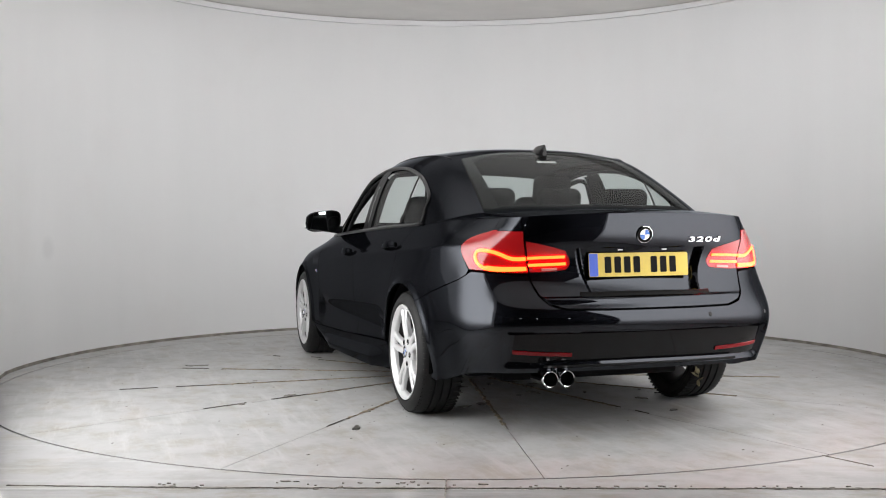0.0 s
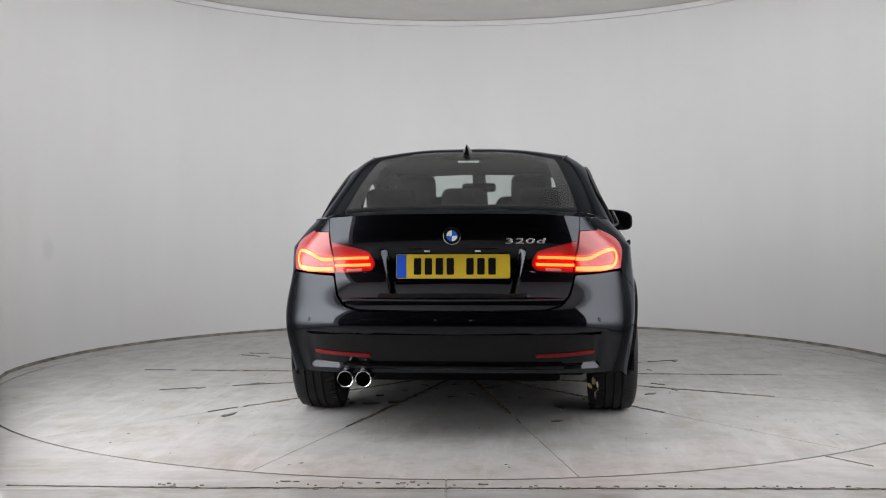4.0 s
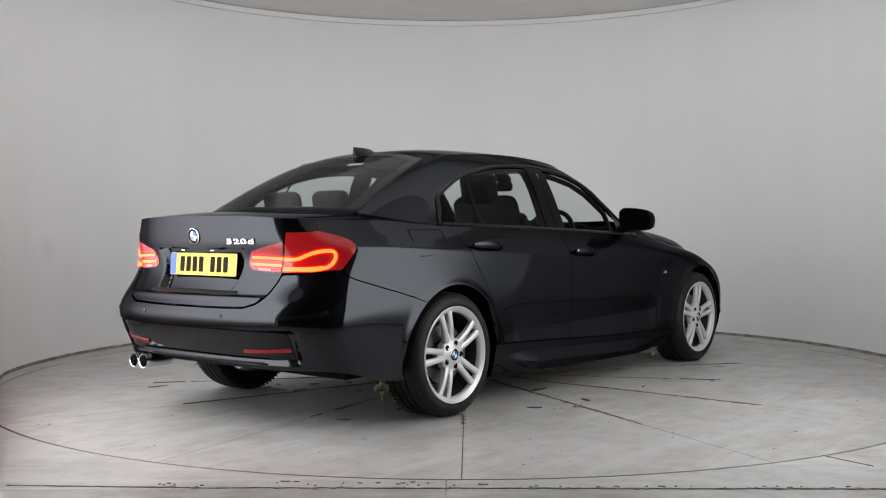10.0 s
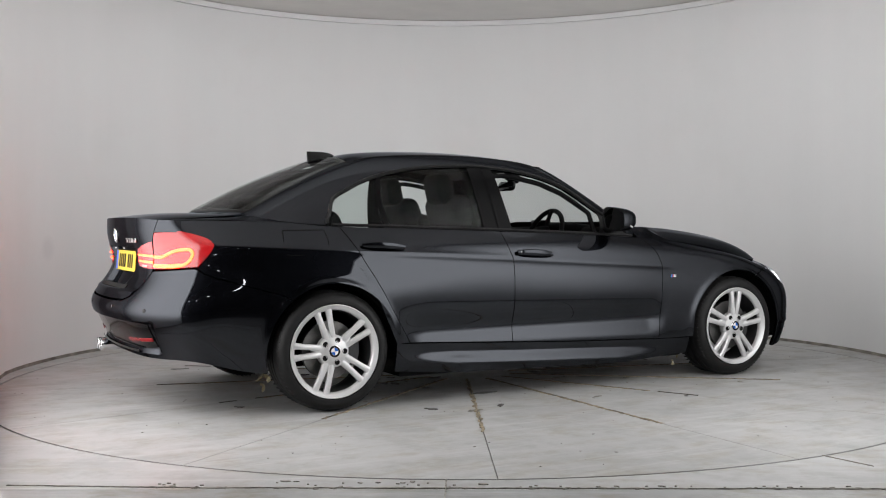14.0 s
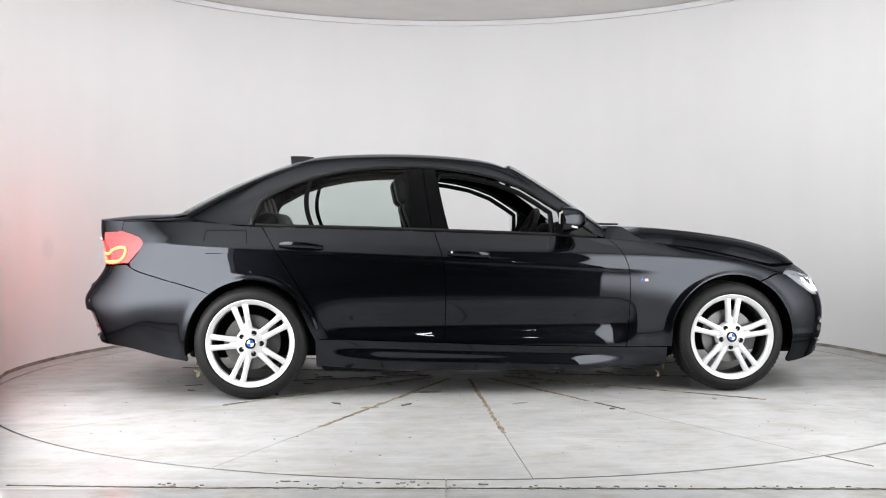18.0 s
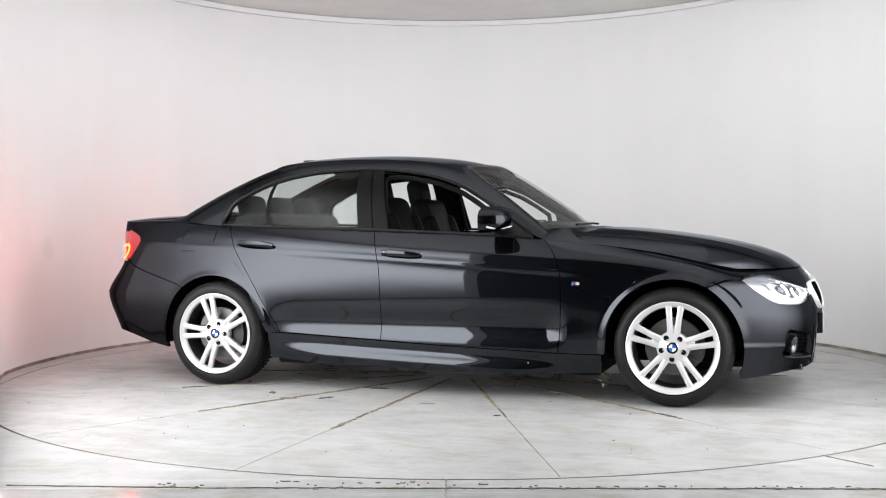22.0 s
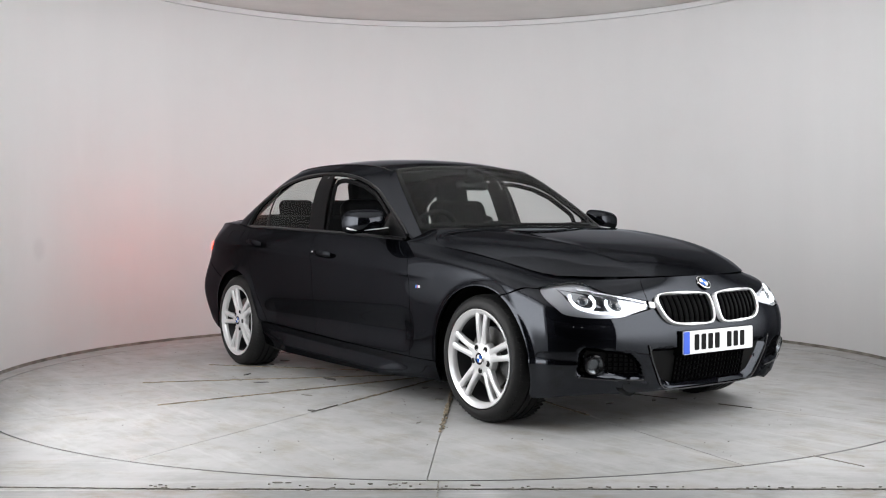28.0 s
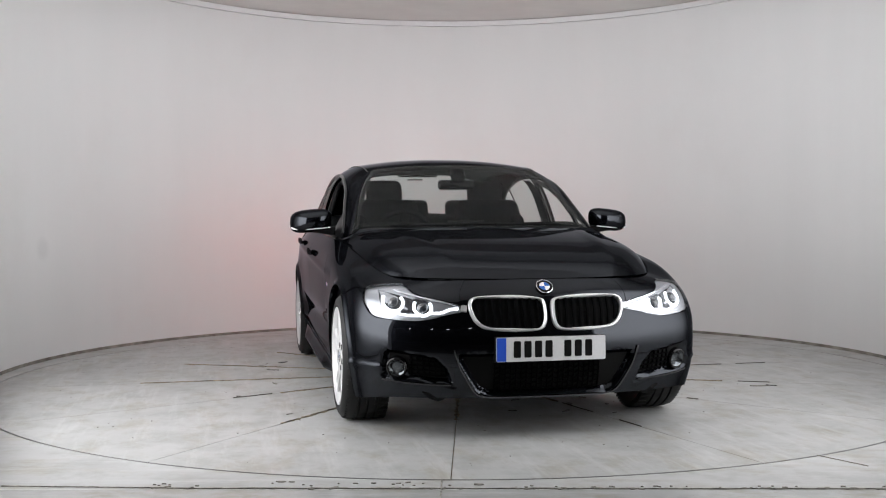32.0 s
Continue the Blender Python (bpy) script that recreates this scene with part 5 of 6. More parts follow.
badge(facing(skin_at(rear, [(0.0, .938)], 0.002)[0], BODY.normal(*rear((0.0, .938)).T)[0]), .041, CAR)
badge(facing(skin_at(front, [(0.0, .697)], 0.003)[0], BODY.normal(*front((0.0, .697)).T)[0] + np.array((0, 0, .25))), .041, CAR)
cu = bpy.data.curves.new("model_badge", "FONT")
cu.body, cu.size, cu.extrude, cu.bevel_depth, cu.shear, cu.space_character = "320d", 0.052, 0.002, 0.0007, 0.05, 1.12
tmp = new("tmp", cu)
dg = bpy.context.evaluated_depsgraph_get()
me = bpy.data.meshes.new_from_object(tmp.evaluated_get(dg))
bpy.data.objects.remove(tmp)
me.materials.clear()
me.materials.append(CHROME)
mb = new("model_badge", me)
mb.parent = CAR
p0, p1 = (skin_at(rear, [(y, .903)], 0.004)[0] * np.array((1, -1, 1)) for y in (.235, .405))
ex = Vector(p1 - p0).normalized()
ez = Vector(BODY.normal(*rear((.32, .903)).T)[0] * np.array((1, -1, 1)))
ey = ez.cross(ex).normalized()
ez = ex.cross(ey)
turn = Matrix((ex, ey, ez)).transposed().to_4x4()
mb.matrix_basis = Matrix.Translation(p0) @ turn @ Matrix.Diagonal((1.62, 0.66, 1, 1))
tagged(mb, "chrome model badge lettering")
for sgn in (1, -1):
    b = on_skin_bar(side, [(.872, .661), (.890, .661)], 0.016, 0.001, 0.002, 4)
    wb = mesh_part("wing_badge", *(b if sgn > 0 else mirrored(b)), plain("pale badge silver", (0.55, 0.55, 0.57), 0.35, metal=0.3), CAR, "small silver wing badge with coloured slashes")
    for k, col in enumerate(((0.05, 0.22, 0.55), (0.03, 0.05, 0.25), (0.45, 0.02, 0.03))):
        b = on_skin_bar(side, [(.850 + .008 * k, .652), (.856 + .008 * k, .670)], 0.007, 0.001, 0.002, 4)
        mesh_part("slash", *(b if sgn > 0 else mirrored(b)), plain("badge slash", col, 0.3), wb, "coloured slash")

# ---- tail details ----
dn = coons(rear((0, .350), (.3, .350), (.55, .352), (.650, .365)), rear((0, .488), (.3, .488), (.55, .488), (.648, .482)), rear((0, .350), (0, .488)), rear((.650, .365), (.648, .482)), 40, 10)
panel("diffuser", dn, GLOSSBLACK, CAR, "gloss black lower tail insert", -0.018, "", "l", rim=0.004, one=True)
for sgn in (1, -1):
    b = on_skin_bar(rear, [(.375, .388), (.50, .394), (.645, .404)], 0.020, -0.016, 0.004, 12)
    mesh_part("reflector", *(b if sgn > 0 else mirrored(b)), REDDARK, CAR, "narrow red reflector")
    for y, z in ((.30, .565), (.66, .560)):
        m = facing(skin_at(rear, [(y, z)], 0.001)[0] * np.array((1, sgn, 1)), BODY.normal(*rear((y, z)).T)[0] * np.array((1, sgn, 1)))
        mesh_part("parking_sensor", *moved(lathe([(0.0005, .0015), (.009, .001), (.0105, -.002), (.012, -.002)], 20), m), GLOSSBLACK, CAR, "round parking sensor")
b = on_skin_bar(rear, [(0, .345), (.30, .344), (.50, .344)], 0.012, 0.002, 0.004, 20)
mesh_part("diffuser_lip", *both(b), SATIN, CAR, "satin edge of the tail insert")
for y in (.405, .487):
    prof = [(.036, 0), (.0375, -.004), (.036, -.03), (.034, -.16), (.031, -.16), (.032, -.02), (.0335, -.002)]
    m = Matrix.Translation((-2.375, y, .290)) @ Matrix(((0, -1, 0, 0), (1, 0, 0, 0), (0, 0, 1, 0), (0, 0, 0, 1)))
    pipe = mesh_part("exhaust_pipe", *moved(lathe(prof, 32, closed=True), m), CHROME, CAR, "round chrome exhaust tip")
    # plain black disc closes the pipe 6 cm in
    mesh_part("bore", *moved(lathe([(0.0005, -.06), (.0325, -.06)], 24), m), INK, pipe, "sooty black bore")

# flat black strip for the recess under the rear plate, plate lamps, lip fins under the nose
b = on_skin_bar(rear, [(0.0, .668), (.12, .668), (.25, .666), (.335, .668)], 0.026, 0.0015, 0.0012, 30)
mesh_part("boot_recess", *both(b), INK, CAR, "gloss black recess under the plate")
for sgn in (1, -1):
    m = facing(skin_at(rear, [(.115, .868)], 0.001)[0] * np.array((1, sgn, 1)), (-1, 0, -.3))
    mesh_part("plate_lamp", *moved(prism(rounded(.026, .006, .002), .003), m @ pose(0, 0, 0, -90)), WHITE, CAR, "small white plate lamp")
    fin = [(.44, .222), (.575, .222), (.545, .195), (.505, .180), (.480, .187)]
    sh = prism(fin, .05)
    v = [(2.010 - .15 * (y - .44) + z, y * sgn, q) for y, q, z in sh[0]]
    mesh_part("lip_fin", v, sh[1] if sgn > 0 else [f[::-1] for f in sh[1]], GLOSSBLACK, CAR, "small black fin under the bumper")

# shark fin
fin_sections = []
for t in np.linspace(0, 1, 12):
    x = -1.215 + 0.185 * t
    h = 0.062 * math.sin(math.pi * min(1, 0.42 + (1 - t) * 0.10) ) * (1 - t) ** 0.55 if t < 1 else 0.001
    w = 0.026 * math.sin(math.pi * (0.12 + 0.86 * t)) + 0.004
    base = float(np.interp(x, (-1.25, -1.08, -.88), (1.372, 1.407, 1.424)))
    fin_sections.append([(x - 0.006 * q, w * (1 - q) ** 0.8 * sg, base - .004 + h * q) for sg, q in ((1, 0), (1, .3), (1, .7), (1, 1), (-1, .7), (-1, .3), (-1, 0))])
fv = [p for s in fin_sections for p in s]
ff = [(i * 7 + q, i * 7 + q + 1, i * 7 + 8 + q, i * 7 + 7 + q) for i in range(11) for q in range(6)] + [tuple(range(7))]
mesh_part("roof_aerial", fv, ff, GLOSSBLACK, CAR, "black shark-fin roof aerial", 50)

# fuel flap, door handles
P, N = net_points(coons(side((-1.645, .832), (-1.437, .832)), side((-1.652, .962), (-1.425, .962)), side((-1.645, .832), (-1.662, .895), (-1.652, .962)), side((-1.437, .832), (-1.418, .895), (-1.425, .962)), 14, 12), 0.0012)
sh = sheet(P, N, "", 0, 0.004)
mesh_part("fuel_flap", *mirrored(sh), PAINT, CAR, "black fuel flap", 40)
ring = side((-1.645, .832), (-1.437, .832), (-1.418, .895), (-1.425, .962), (-1.652, .962), (-1.662, .895), (-1.645, .832))
ring = even(ring, 50)
seamline = tube(BODY.at(ring[:, 0], ring[:, 1]) + BODY.normal(ring[:, 0], ring[:, 1]) * 0.0004, 0.0030, 5)
mesh_part("fuel_flap_gap", *mirrored(seamline), INK, CAR, "dark gap round the fuel flap")


def handle(x0, x1, z):
    pts = np.linspace(0, 1, 16)
    p = skin_at(side, [(x0 + (x1 - x0) * t, z - 0.014 * t) for t in pts], 0.0)
    n = BODY.normal(*side(*[(x0 + (x1 - x0) * t, z - 0.014 * t) for t in pts]).T)
    p = p + n * (0.034 * np.sin(np.pi * np.clip(pts, 0.06, 0.94)) ** 0.45)[:, None]
    verts, k = [], 10
    for i, t in enumerate(pts):
        h = 0.0195 * (1 - 0.35 * abs(2 * t - 1) ** 3)
        for q in range(k):
            a = 2 * math.pi * q / k
            verts.append(p[i] + n[i] * 0.008 * math.cos(a) + np.array((0, 0, h * math.sin(a))))
    faces = [(i * k + q, i * k + (q + 1) % k, i * k + k + (q + 1) % k, i * k + k + q) for i in range(15) for q in range(k)] + [tuple(range(k)), tuple(range(15 * k, 16 * k))[::-1]]
    return verts, faces


# flat black oval on the skin, painted shade of the hollow behind a handle
def cup_shade(x, z):
    q = [(x + .072 * math.cos(a), z + .042 * math.sin(a)) for a in np.linspace(0, 2 * math.pi, 24, endpoint=False)]
    P = skin_at(side, q, 0.0006)
    return list(P) + [skin_at(side, [(x, z)], 0.0006)[0]], [(i, (i + 1) % 24, 24) for i in range(24)]


for doors, x0, x1, z in ((rear_door, -1.235, -.988, .876), (front_door, -.277, -.037, .824)):
    for sgn, door in zip((1, -1), doors):
        hs, hc = handle(x0, x1, z), cup_shade((x0 + x1) / 2, z - .006)
        hd = mesh_part("door_handle", *(hs if sgn > 0 else mirrored(hs)), PAINT, door, "black bow door handle")
        mesh_part("cup_shade", *(hc if sgn > 0 else mirrored(hc)), INK, door, "dark hollow behind the handle")
        if door is front_door[1]:
            p = skin_at(side, [(x0 + .022, z)], 0.026)[0] * np.array((1, -1, 1))
            mesh_part("lock", *moved(lathe([(0.0005, .004), (.005, .002), (.006, 0)], 20), facing(p, (0, -1, 0))), CHROME, hd, "chrome lock barrel")

# door mirrors
for sgn in (1, -1):
    def put(name, shape, mat, parent, label=""):
        return mesh_part(name, *(shape if sgn > 0 else mirrored(shape)), mat, parent, label, 50)
    rows, k = [], 20
    for t in np.linspace(0.02, 1, 12):
        s = math.sin(math.pi / 2 * t) ** 0.75
        cx = 0.362 + 0.138 * math.cos(math.pi / 2 * t)
        hy, hz = 0.124 * s, 0.070 * s
        for q in range(k):
            a = 2 * math.pi * q / k
            cy, cz = math.cos(a), math.sin(a)
            e = 0.62
            yy = .940 + hy * math.copysign(abs(cy) ** e, cy)
            zz = 1.018 + hz * math.copysign(abs(cz) ** e, cz) - 0.10 * (yy - .935)
            rows.append((cx + 0.02 * (1 - (yy - .83) / .22), yy, zz))
    faces = [(i * k + q, i * k + (q + 1) % k, i * k + k + (q + 1) % k, i * k + k + q) for i in range(11) for q in range(k)] + [tuple(range(k))]
    mir = put("door_mirror", (rows, faces), PAINT, CAR, "black door mirror")
    back = rows[-k:]
    c = np.mean(back, axis=0)
    gl = [tuple(c + (np.array(p) - c) * 0.92 - np.array((0.002, 0, 0))) for p in back]
    put("mirror_glass", (gl, [tuple(range(k))]), plain("mirror silver", (0.85, 0.86, 0.87), 0.02, metal=1.0), mir, "mirror glass")
    put("mirror_rim", (list(back) + gl, [(i, (i + 1) % k, k + (i + 1) % k, k + i) for i in range(k)]), TRIM, mir, "black rim")
    lo = [(0.492, .835, .978), (0.486, .90, .971), (0.472, .97, .967), (0.440, 1.035, .968), (.41, 1.058, .975)]
    put("indicator", tube(even3(lo, 16), [0.003 + 0.003 * t for t in np.linspace(0, 1, 16)], 8), plain("clear indicator strip", (0.6, 0.6, 0.61), 0.15, coat=0.3), mir, "pale indicator strip")
    put("mirror_arm", tube([(.43, .80, .955), (.43, .84, .958), (.425, .90, .968), (.42, .93, .975)], [.030, .026, .026, .030], 10), TRIM, mir, "black mirror arm")


# ---- wheels ----
def make_wheel(m, spin):
    """A wheel about its hub; its y axis points outwards, the hub's face at y = 0."""
    wheel = empty("wheel", CAR)
    wheel.matrix_basis = m
    tagged(wheel, "silver alloy wheel with five double spokes")
    R = 0.322
    tread = [(R - .030, -.222), (R - .010, -.212), (R - .003, -.19)]
    for g in (-.155, -.112, -.070):
        tread += [(R - .001, g - .006), (R - .009, g - .004), (R - .009, g + .004), (R - .001, g + .006)]
    tread += [(R - .003, -.032), (R - .012, -.012), (R - .030, .006), (R - .050, .013), (R - .066, .010), (.252, -.002), (.240, -.004), (.240, -.20)]
    tyre = mesh_part("tyre", *lathe(tread, 96, closed=True), RUBBER, wheel, "black tyre with grooved tread", 35)
    verts, faces = [], []
    for i in range(72):
        a = 2 * math.pi * i / 72
        for y0, y1, tilt in ((-.030, -.062, 1), (-.185, -.217, -1)):
            o = len(verts)
            for (yy, da) in ((y0 + .022, 0), (y1, tilt * .020)):
                for w in (-.0075, .0075):
                    for r in (R - .0105, R + .0006):
                        b = a + da + w
                        rr = r - (.010 if yy > -.02 else 0)
                        verts.append((rr * math.cos(b), yy, rr * math.sin(b)))
            faces += [(o + 1, o + 3, o + 7, o + 5), (o, o + 1, o + 5, o + 4), (o + 2, o + 6, o + 7, o + 3), (o, o + 2, o + 3, o + 1)]
    tagged(mesh_part("tread", verts, faces, TREAD, tyre, flat=True), "rows of tread blocks", kind="stuff")
    rim = mesh_part("rim", *lathe([(.240, -.004), (.249, .004), (.2495, .009), (.246, .011), (.240, .007), (.232, .001), (.224, -.004), (.219, -.014), (.218, -.026), (.226, -.026), (.234, -.012)], 80, closed=True), ALLOY, wheel, "silver rim", 50)
    # shade behind the spokes is put into the barrel's dark grey
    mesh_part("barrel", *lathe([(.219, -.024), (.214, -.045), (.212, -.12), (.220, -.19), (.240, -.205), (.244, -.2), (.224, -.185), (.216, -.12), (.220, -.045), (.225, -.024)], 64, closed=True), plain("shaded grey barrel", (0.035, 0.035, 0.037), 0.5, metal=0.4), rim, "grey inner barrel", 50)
    for k in range(5):
        mid = radians(spin + 72 * k)
        for sgn in (1, -1):
            verts, sec, n = [], 8, 14
            for i in range(n):
                t = i / (n - 1)
                r = .060 + (.232 - .060) * t
                off = (.0160 + .0180 * t ** 1.1) * sgn
                half = .0172 - .0022 * math.sin(math.pi * t) + (.005 * max(0, t - .85) / .15)
                depth = .032 - .012 * t
                y = -.012 + .010 * t + .006 * math.sin(math.pi * t)
                c, s = math.cos(mid), math.sin(mid)
                for u, h in ((-1, -depth), (-1, -.006), (-.75, -.0015), (-.2, .001), (.2, .001), (.75, -.0015), (1, -.006), (1, -depth)):
                    w = off + u * half
                    verts.append((r * c - w * s, y + h, r * s + w * c))
            faces = [(i * sec + q, i * sec + q + 1, i * sec + sec + q + 1, i * sec + sec + q) for i in range(n - 1) for q in range(sec - 1)]
            faces += [(i * sec, i * sec + sec, i * sec + 2 * sec - 1, i * sec + sec - 1) for i in range(n - 1)]
            mesh_part("spoke", verts, faces, ALLOY, rim, sharp=40)
        # web that joins the two bars near the hub
        verts = []
        c, s = math.cos(mid), math.sin(mid)
        for r, w, y in ((.040, .040, -.010), (.066, .036, -.010), (.088, .028, -.0105), (.106, .015, -.013), (.118, .004, -.020)):
            for u in (-1, 1):
                for h in (0, -.026):
                    verts.append((r * c - u * w * s, y + h, r * s + u * w * c))
        faces = []
        for i in range(4):
            o = i * 4
            faces += [(o, o + 2, o + 6, o + 4), (o, o + 4, o + 5, o + 1), (o + 2, o + 3, o + 7, o + 6)]
        faces.append((16, 18, 19, 17))
        mesh_part("spoke_web", verts, faces, ALLOY, rim, sharp=50)
        a = mid + radians(36)
        # black cap on the hub, its colour standing for shade in the bolt recess
        bm_v, bm_f = lathe([(.0005, -.0115), (.0115, -.0115), (.0142, -.0098), (.0150, -.0125)], 16)
        mesh_part("bolt_shade", *moved((bm_v, bm_f), Matrix.Translation((.061 * math.cos(a), .0035, .061 * math.sin(a)))), INK, rim, "dark bolt recess")
    mesh_part("hub", *lathe([(.0005, -.004), (.034, -.004), (.040, -.007), (.074, -.0095), (.084, -.014), (.088, -.024), (.088, -.05), (.0005, -.05)], 40), ALLOY, rim, "silver hub", 50)
    badge(pose(0, -.003, 0), .033, rim)
    mesh_part("brake_disc", *lathe([(.050, -.060), (.075, -.060), (.080, -.075), (.155, -.075), (.156, -.098), (.050, -.098)], 56, closed=True), STEEL, wheel, "bare steel brake disc", 40)
    cal = [(r * math.cos(radians(a)), r * math.sin(radians(a))) for r, angs in ((.165, range(150, 211, 10)), (.098, range(210, 149, -10))) for a in angs]
    sh = prism(cal, .05)
    mesh_part("caliper", [(x, -.062 - z, y) for x, y, z in sh[0]], sh[1], plain("dark grey iron", (0.05, 0.05, 0.052), 0.5, metal=0.4, grain=0.2), wheel, "dark grey brake caliper", 40)
    return wheel


WY = 0.884
wheel_r = make_wheel(Matrix.Translation((RWX, WY, WZ)), 82)
wheel_f = make_wheel(Matrix.Translation((FWX, WY, WZ)), 93)
for src, x, off in ((wheel_r, RWX, 8), (wheel_f, FWX, 0)):
    c = copy_thing(src, Matrix.Translation((x, -WY, WZ)) @ pose(0, 0, 0, 0, 0, 180) @ pose(0, 0, 0, 0, off, 0))

# wheel housings and underbody
for cx in (RWX, FWX):
    verts, n = [], 28
    for i in range(n + 1):
        a = math.pi * (-0.06 + 1.12 * i / n)
        for y in (.868, .52):
            verts.append((cx + .372 * math.cos(a), y, WZ + .372 * math.sin(a)))
    verts.append((cx, .52, WZ))
    faces = [(2 * i, 2 * i + 1, 2 * i + 3, 2 * i + 2) for i in range(n)] + [(2 * i + 1, 2 * n + 2, 2 * i + 3) for i in range(n)]
    pair("wheel_housing", (verts, faces), TRIM, None, "black wheel housing")
body_slab = bmesh.new()
box_bm(2.00, 1.64, .28, pose(0, 0, .288), .02, 2, body_slab)
box_bm(3.70, 1.00, .20, pose(.05, 0, .300), .02, 2, body_slab)
box_bm(.30, 1.20, .06, pose(1.82, 0, .225), .02, 2, body_slab)
bm_part("underbody", body_slab, TRIM, CAR, "black underbody")
bm_part("engine_block", box_bm(.95, 1.05, .36, pose(1.42, 0, .48), .04), INK, CAR, "dark engine bay behind the grille")
bm_part("boot_floor", box_bm(.80, 1.05, .50, pose(-1.86, 0, .60), .04), INK, CAR, "dark boot tub")
for y in (.58, -.58):
    bm_part("tail_filler", box_bm(.24, .34, .30, pose(-2.02, y * 1.02, .62), .04), INK, CAR, "dark box behind the rear lamp")
    bm_part("rear_arm", box_bm(.10, .22, .09, pose(-1.60, y * .9, .255), .02), TRIM, CAR, "black suspension arm")

# ---- cabin ----
# tub: inner door cards, floor and bulkheads
for sgn in (1, -1):
    card = [(-1.30, .905), (-.6, .905), (0, .885), (.62, .860), (.62, .42), (-1.00, .42), (-1.20, .65)]
    sh = prism(card, .05)
    v = [(x, sgn * (.735 + .06 - z), y) for x, y, z in sh[0]]
    mesh_part("door_card", v, sh[1], CABIN, CAR, "dark inner door card")
bm_part("cabin_floor", box_bm(2.1, 1.5, .04, pose(-.35, 0, .40), .01), CABIN, CAR, "dark carpet")
bm_part("parcel_shelf", box_bm(.50, 1.22, .03, pose(-1.60, 0, 1.018, 0, -4), .01), CABIN, CAR, "dark parcel shelf")
bm_part("bulkhead", box_bm(.03, 1.46, .50, pose(.74, 0, .70), .01), INK, CAR, "dark bulkhead")
dash = bmesh.new()
box_bm(.36, 1.44, .20, pose(.58, 0, .855, 0, 8), .06, 4, dash)
bm_part("dashboard", dash, CABIN, CAR, "dark dashboard")
bm_part("instrument_hood", box_bm(.16, .34, .07, pose(.44, -.36, .955, 0, 6), .03, 4), CABIN, CAR, "dark instrument hood")
bm_part("display", box_bm(.012, .23, .085, pose(.47, 0, .975, 0, -12), .004), GLOSSBLACK, CAR, "black dashboard screen")
bm_part("centre_console", box_bm(1.0, .24, .22, pose(.0, 0, .55), .03), CABIN, CAR, "dark centre console")
wm = Matrix.Translation((.25, -.36, .905)) @ pose(0, 0, 0, 0, -66, 0)
wheel_rim = [(.185 * math.cos(a), .185 * math.sin(a), 0) for a in np.linspace(0, 2 * math.pi, 40, endpoint=False)]
sw = mesh_part("steering_wheel", *moved(tube(wheel_rim, .016, 10, True), wm), LEATHER, CAR, "black leather steering wheel")
bm_part("boss", box_bm(.14, .13, .05, wm @ pose(0, 0, .02), .03, 3), CABIN, sw, "dark boss")
for a in (0, 180, 270):
    bm_part("spoke", box_bm(.13, .035, .016, wm @ pose(0, 0, .01, 0, 0, a) @ pose(.115, 0, 0), .006), CABIN, sw)
for y in (.36, -.36):
    seat = empty("front_seat", CAR)
    tagged(seat, "black leather front seat with headrest")
    bm_part("cushion", box_bm(.52, .50, .17, pose(.02, y, .56, 0, -8), .06, 4), LEATHER, seat)
    bm_part("backrest", box_bm(.14, .46, .66, pose(-.350, y, .850, 0, -20), .068, 5), LEATHER, seat)
    for q in (.145, -.145):
        bm_part("bolster", box_bm(.11, .10, .50, pose(-.285, y + q * 1.35, .82, 0, -22), .045, 4), LEATHER, seat)
    bm_part("headrest", box_bm(.105, .25, .19, pose(-.505, y, 1.205, 0, -12), .050, 6), LEATHER, seat)
    for q in (.06, -.06):
        mesh_part("headrest_post", *tube([(-.47, y + q, 1.08), (-.50, y + q, 1.16)], .006, 8), CHROME, seat, "chrome headrest post")
bench = empty("rear_bench", CAR)
tagged(bench, "black leather rear bench with three headrests")
bm_part("cushion", box_bm(.50, 1.36, .18, pose(-.86, 0, .58, 0, -6), .06, 4), LEATHER, bench)
bm_part("backrest", box_bm(.16, 1.34, .58, pose(-1.24, 0, .79, 0, -24), .06, 4), LEATHER, bench)
for y, w in ((.40, .27), (0, .25), (-.40, .27)):
    bm_part("headrest", box_bm(.10, w, .17, pose(-1.40, y, 1.100, 0, -14), .045, 4), LEATHER, bench)
bm_part("rear_view_mirror", box_bm(.035, .235, .062, pose(.195, 0, 1.243, 0, 8, -6), .022, 3), GLOSSBLACK, CAR, "black rear-view mirror")
bm_part("mirror_foot", box_bm(.10, .09, .06, pose(.235, 0, 1.305, 0, 30), .02, 3), CABIN, CAR, "dark mirror foot and sensor box")
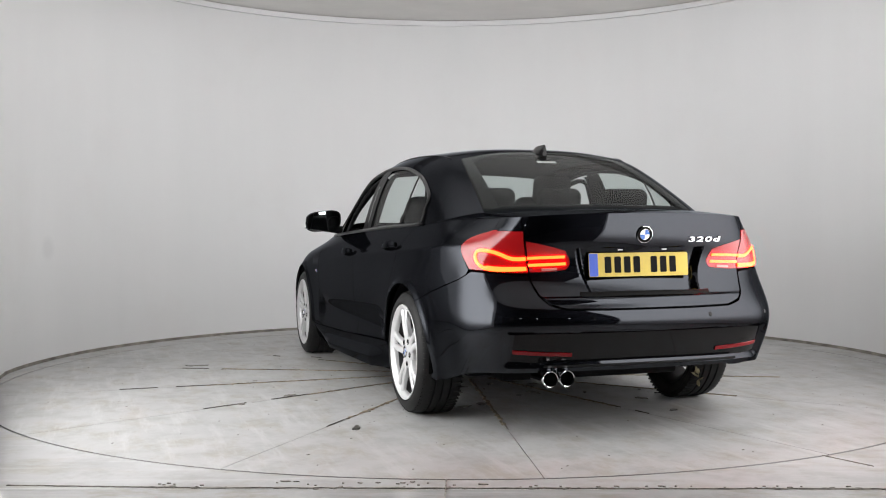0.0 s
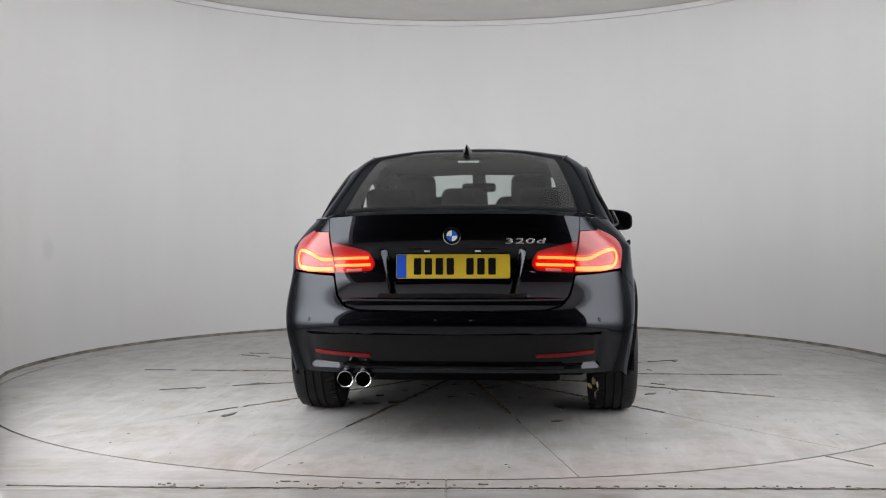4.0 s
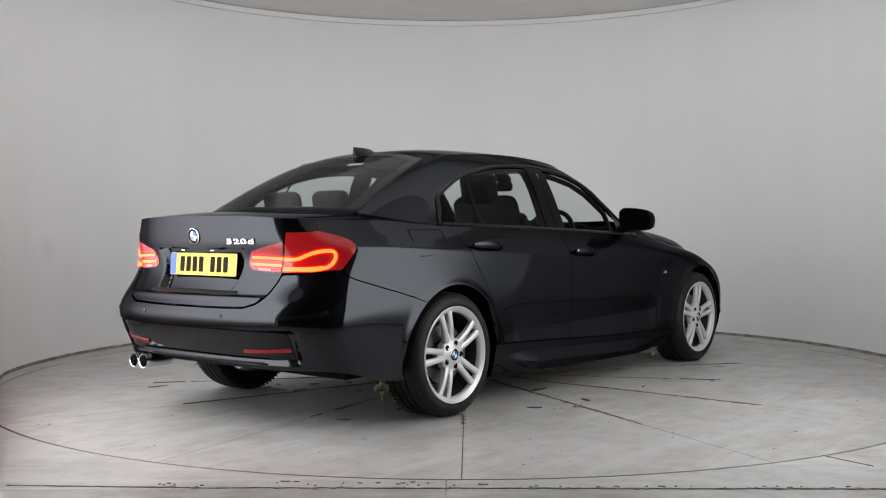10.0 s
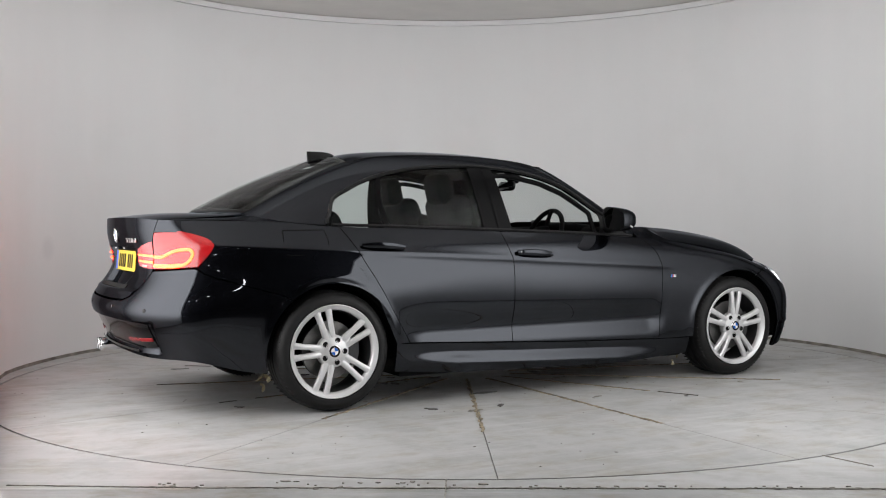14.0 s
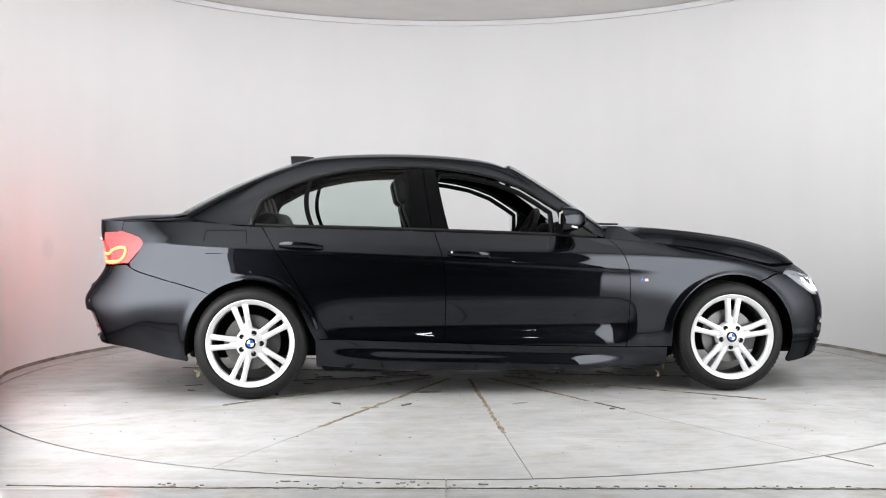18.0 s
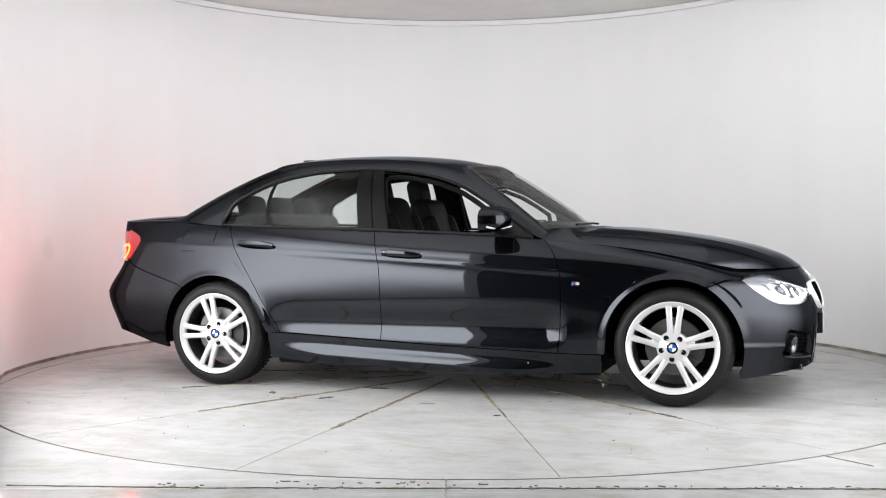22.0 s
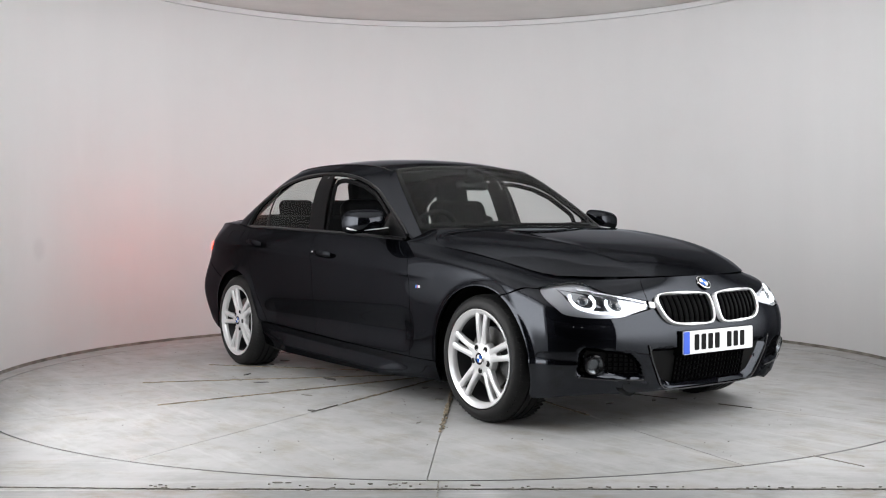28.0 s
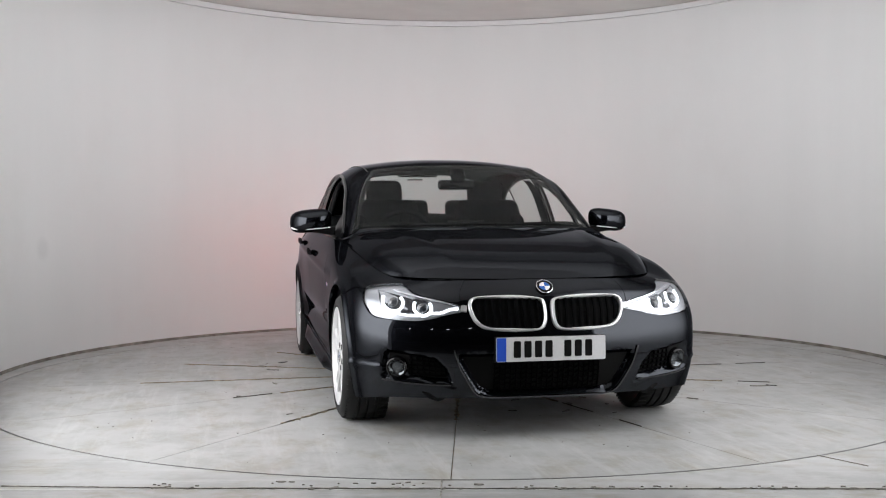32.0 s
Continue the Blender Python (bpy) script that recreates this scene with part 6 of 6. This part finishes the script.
bm_part("brake_light", box_bm(.02, .30, .012, pose(-1.165, 0, 1.362, 0, 24), .003), INK, CAR, "unlit high brake light")
bm_part("window_label", box_bm(.002, .115, .030, pose(-1.215, -.01, 1.338, 0, 68), 0.0), WHITE, CAR, "white paper label on the rear window")
# wipers
for pts in ([(.80, -.52, .985), (.775, -.30, .987), (.775, .05, .992), (.785, .12, .992)], [(.80, .10, .99), (.765, .35, .99), (.725, .52, .988)]):
    mesh_part("wiper", *tube(even3(pts, 16), .007, 6), TRIM, CAR, "black wiper")
# dry leaves caught at the wheels
for p, sc, rz in (((-1.70, -.66, .16), 1.0, 20), ((1.02, -.72, .12), .7, -30)):
    rnd = random.Random(7)
    bits = []
    for k in range(7):
        a = [(0.030 * sc * math.cos(q * 1.257) * rnd.uniform(.4, 1), .016 * sc * math.sin(q * 1.257) * rnd.uniform(.5, 1)) for q in range(5)]
        bits.append(prism(a, .0015, Matrix.Translation(Vector(p) + Vector((rnd.uniform(-.04, .04), rnd.uniform(-.03, .03), rnd.uniform(-.06, .05)))) @ pose(0, 0, 0, rnd.uniform(0, 180), rnd.uniform(0, 180), rz)))
    tagged(mesh_part("caught_leaves", *merged(*bits), plain("dry straw leaf", (0.35, 0.30, 0.18), 0.8, grain=0.3), CAR, "dry leaves caught behind the wheel", flat=True), kind="stuff")
# ---- what turns ----
AXIS = (-0.084, 0.085)  # the turntable's axis in the car's own space
HEADING = ((0, 109.46), (3, 92.2), (6, 74.92), (9, 57.53), (13, 34.55), (16, 17.3), (19, -0.05), (23, -23.77), (25.5, -38.4), (28, -53.1), (30, -65.1), (32, -77.26))


def motions():
    """The deck and the car on it turn together."""
    ts = [x[0] for x in HEADING]
    times = list(range(0, 33))
    hs = [float(np.interp(t, ts, [x[1] for x in HEADING])) for t in times]
    deck, ride = [], []
    for t, h in zip(times, hs):
        turn = pose(0, 0, 0, 0, 0, h)
        deck.append((t, turn))
        ride.append((t, turn @ pose(-AXIS[0], -AXIS[1], 0.0)))
    walk(TURNTABLE, deck)
    walk(CAR, ride)


motions()
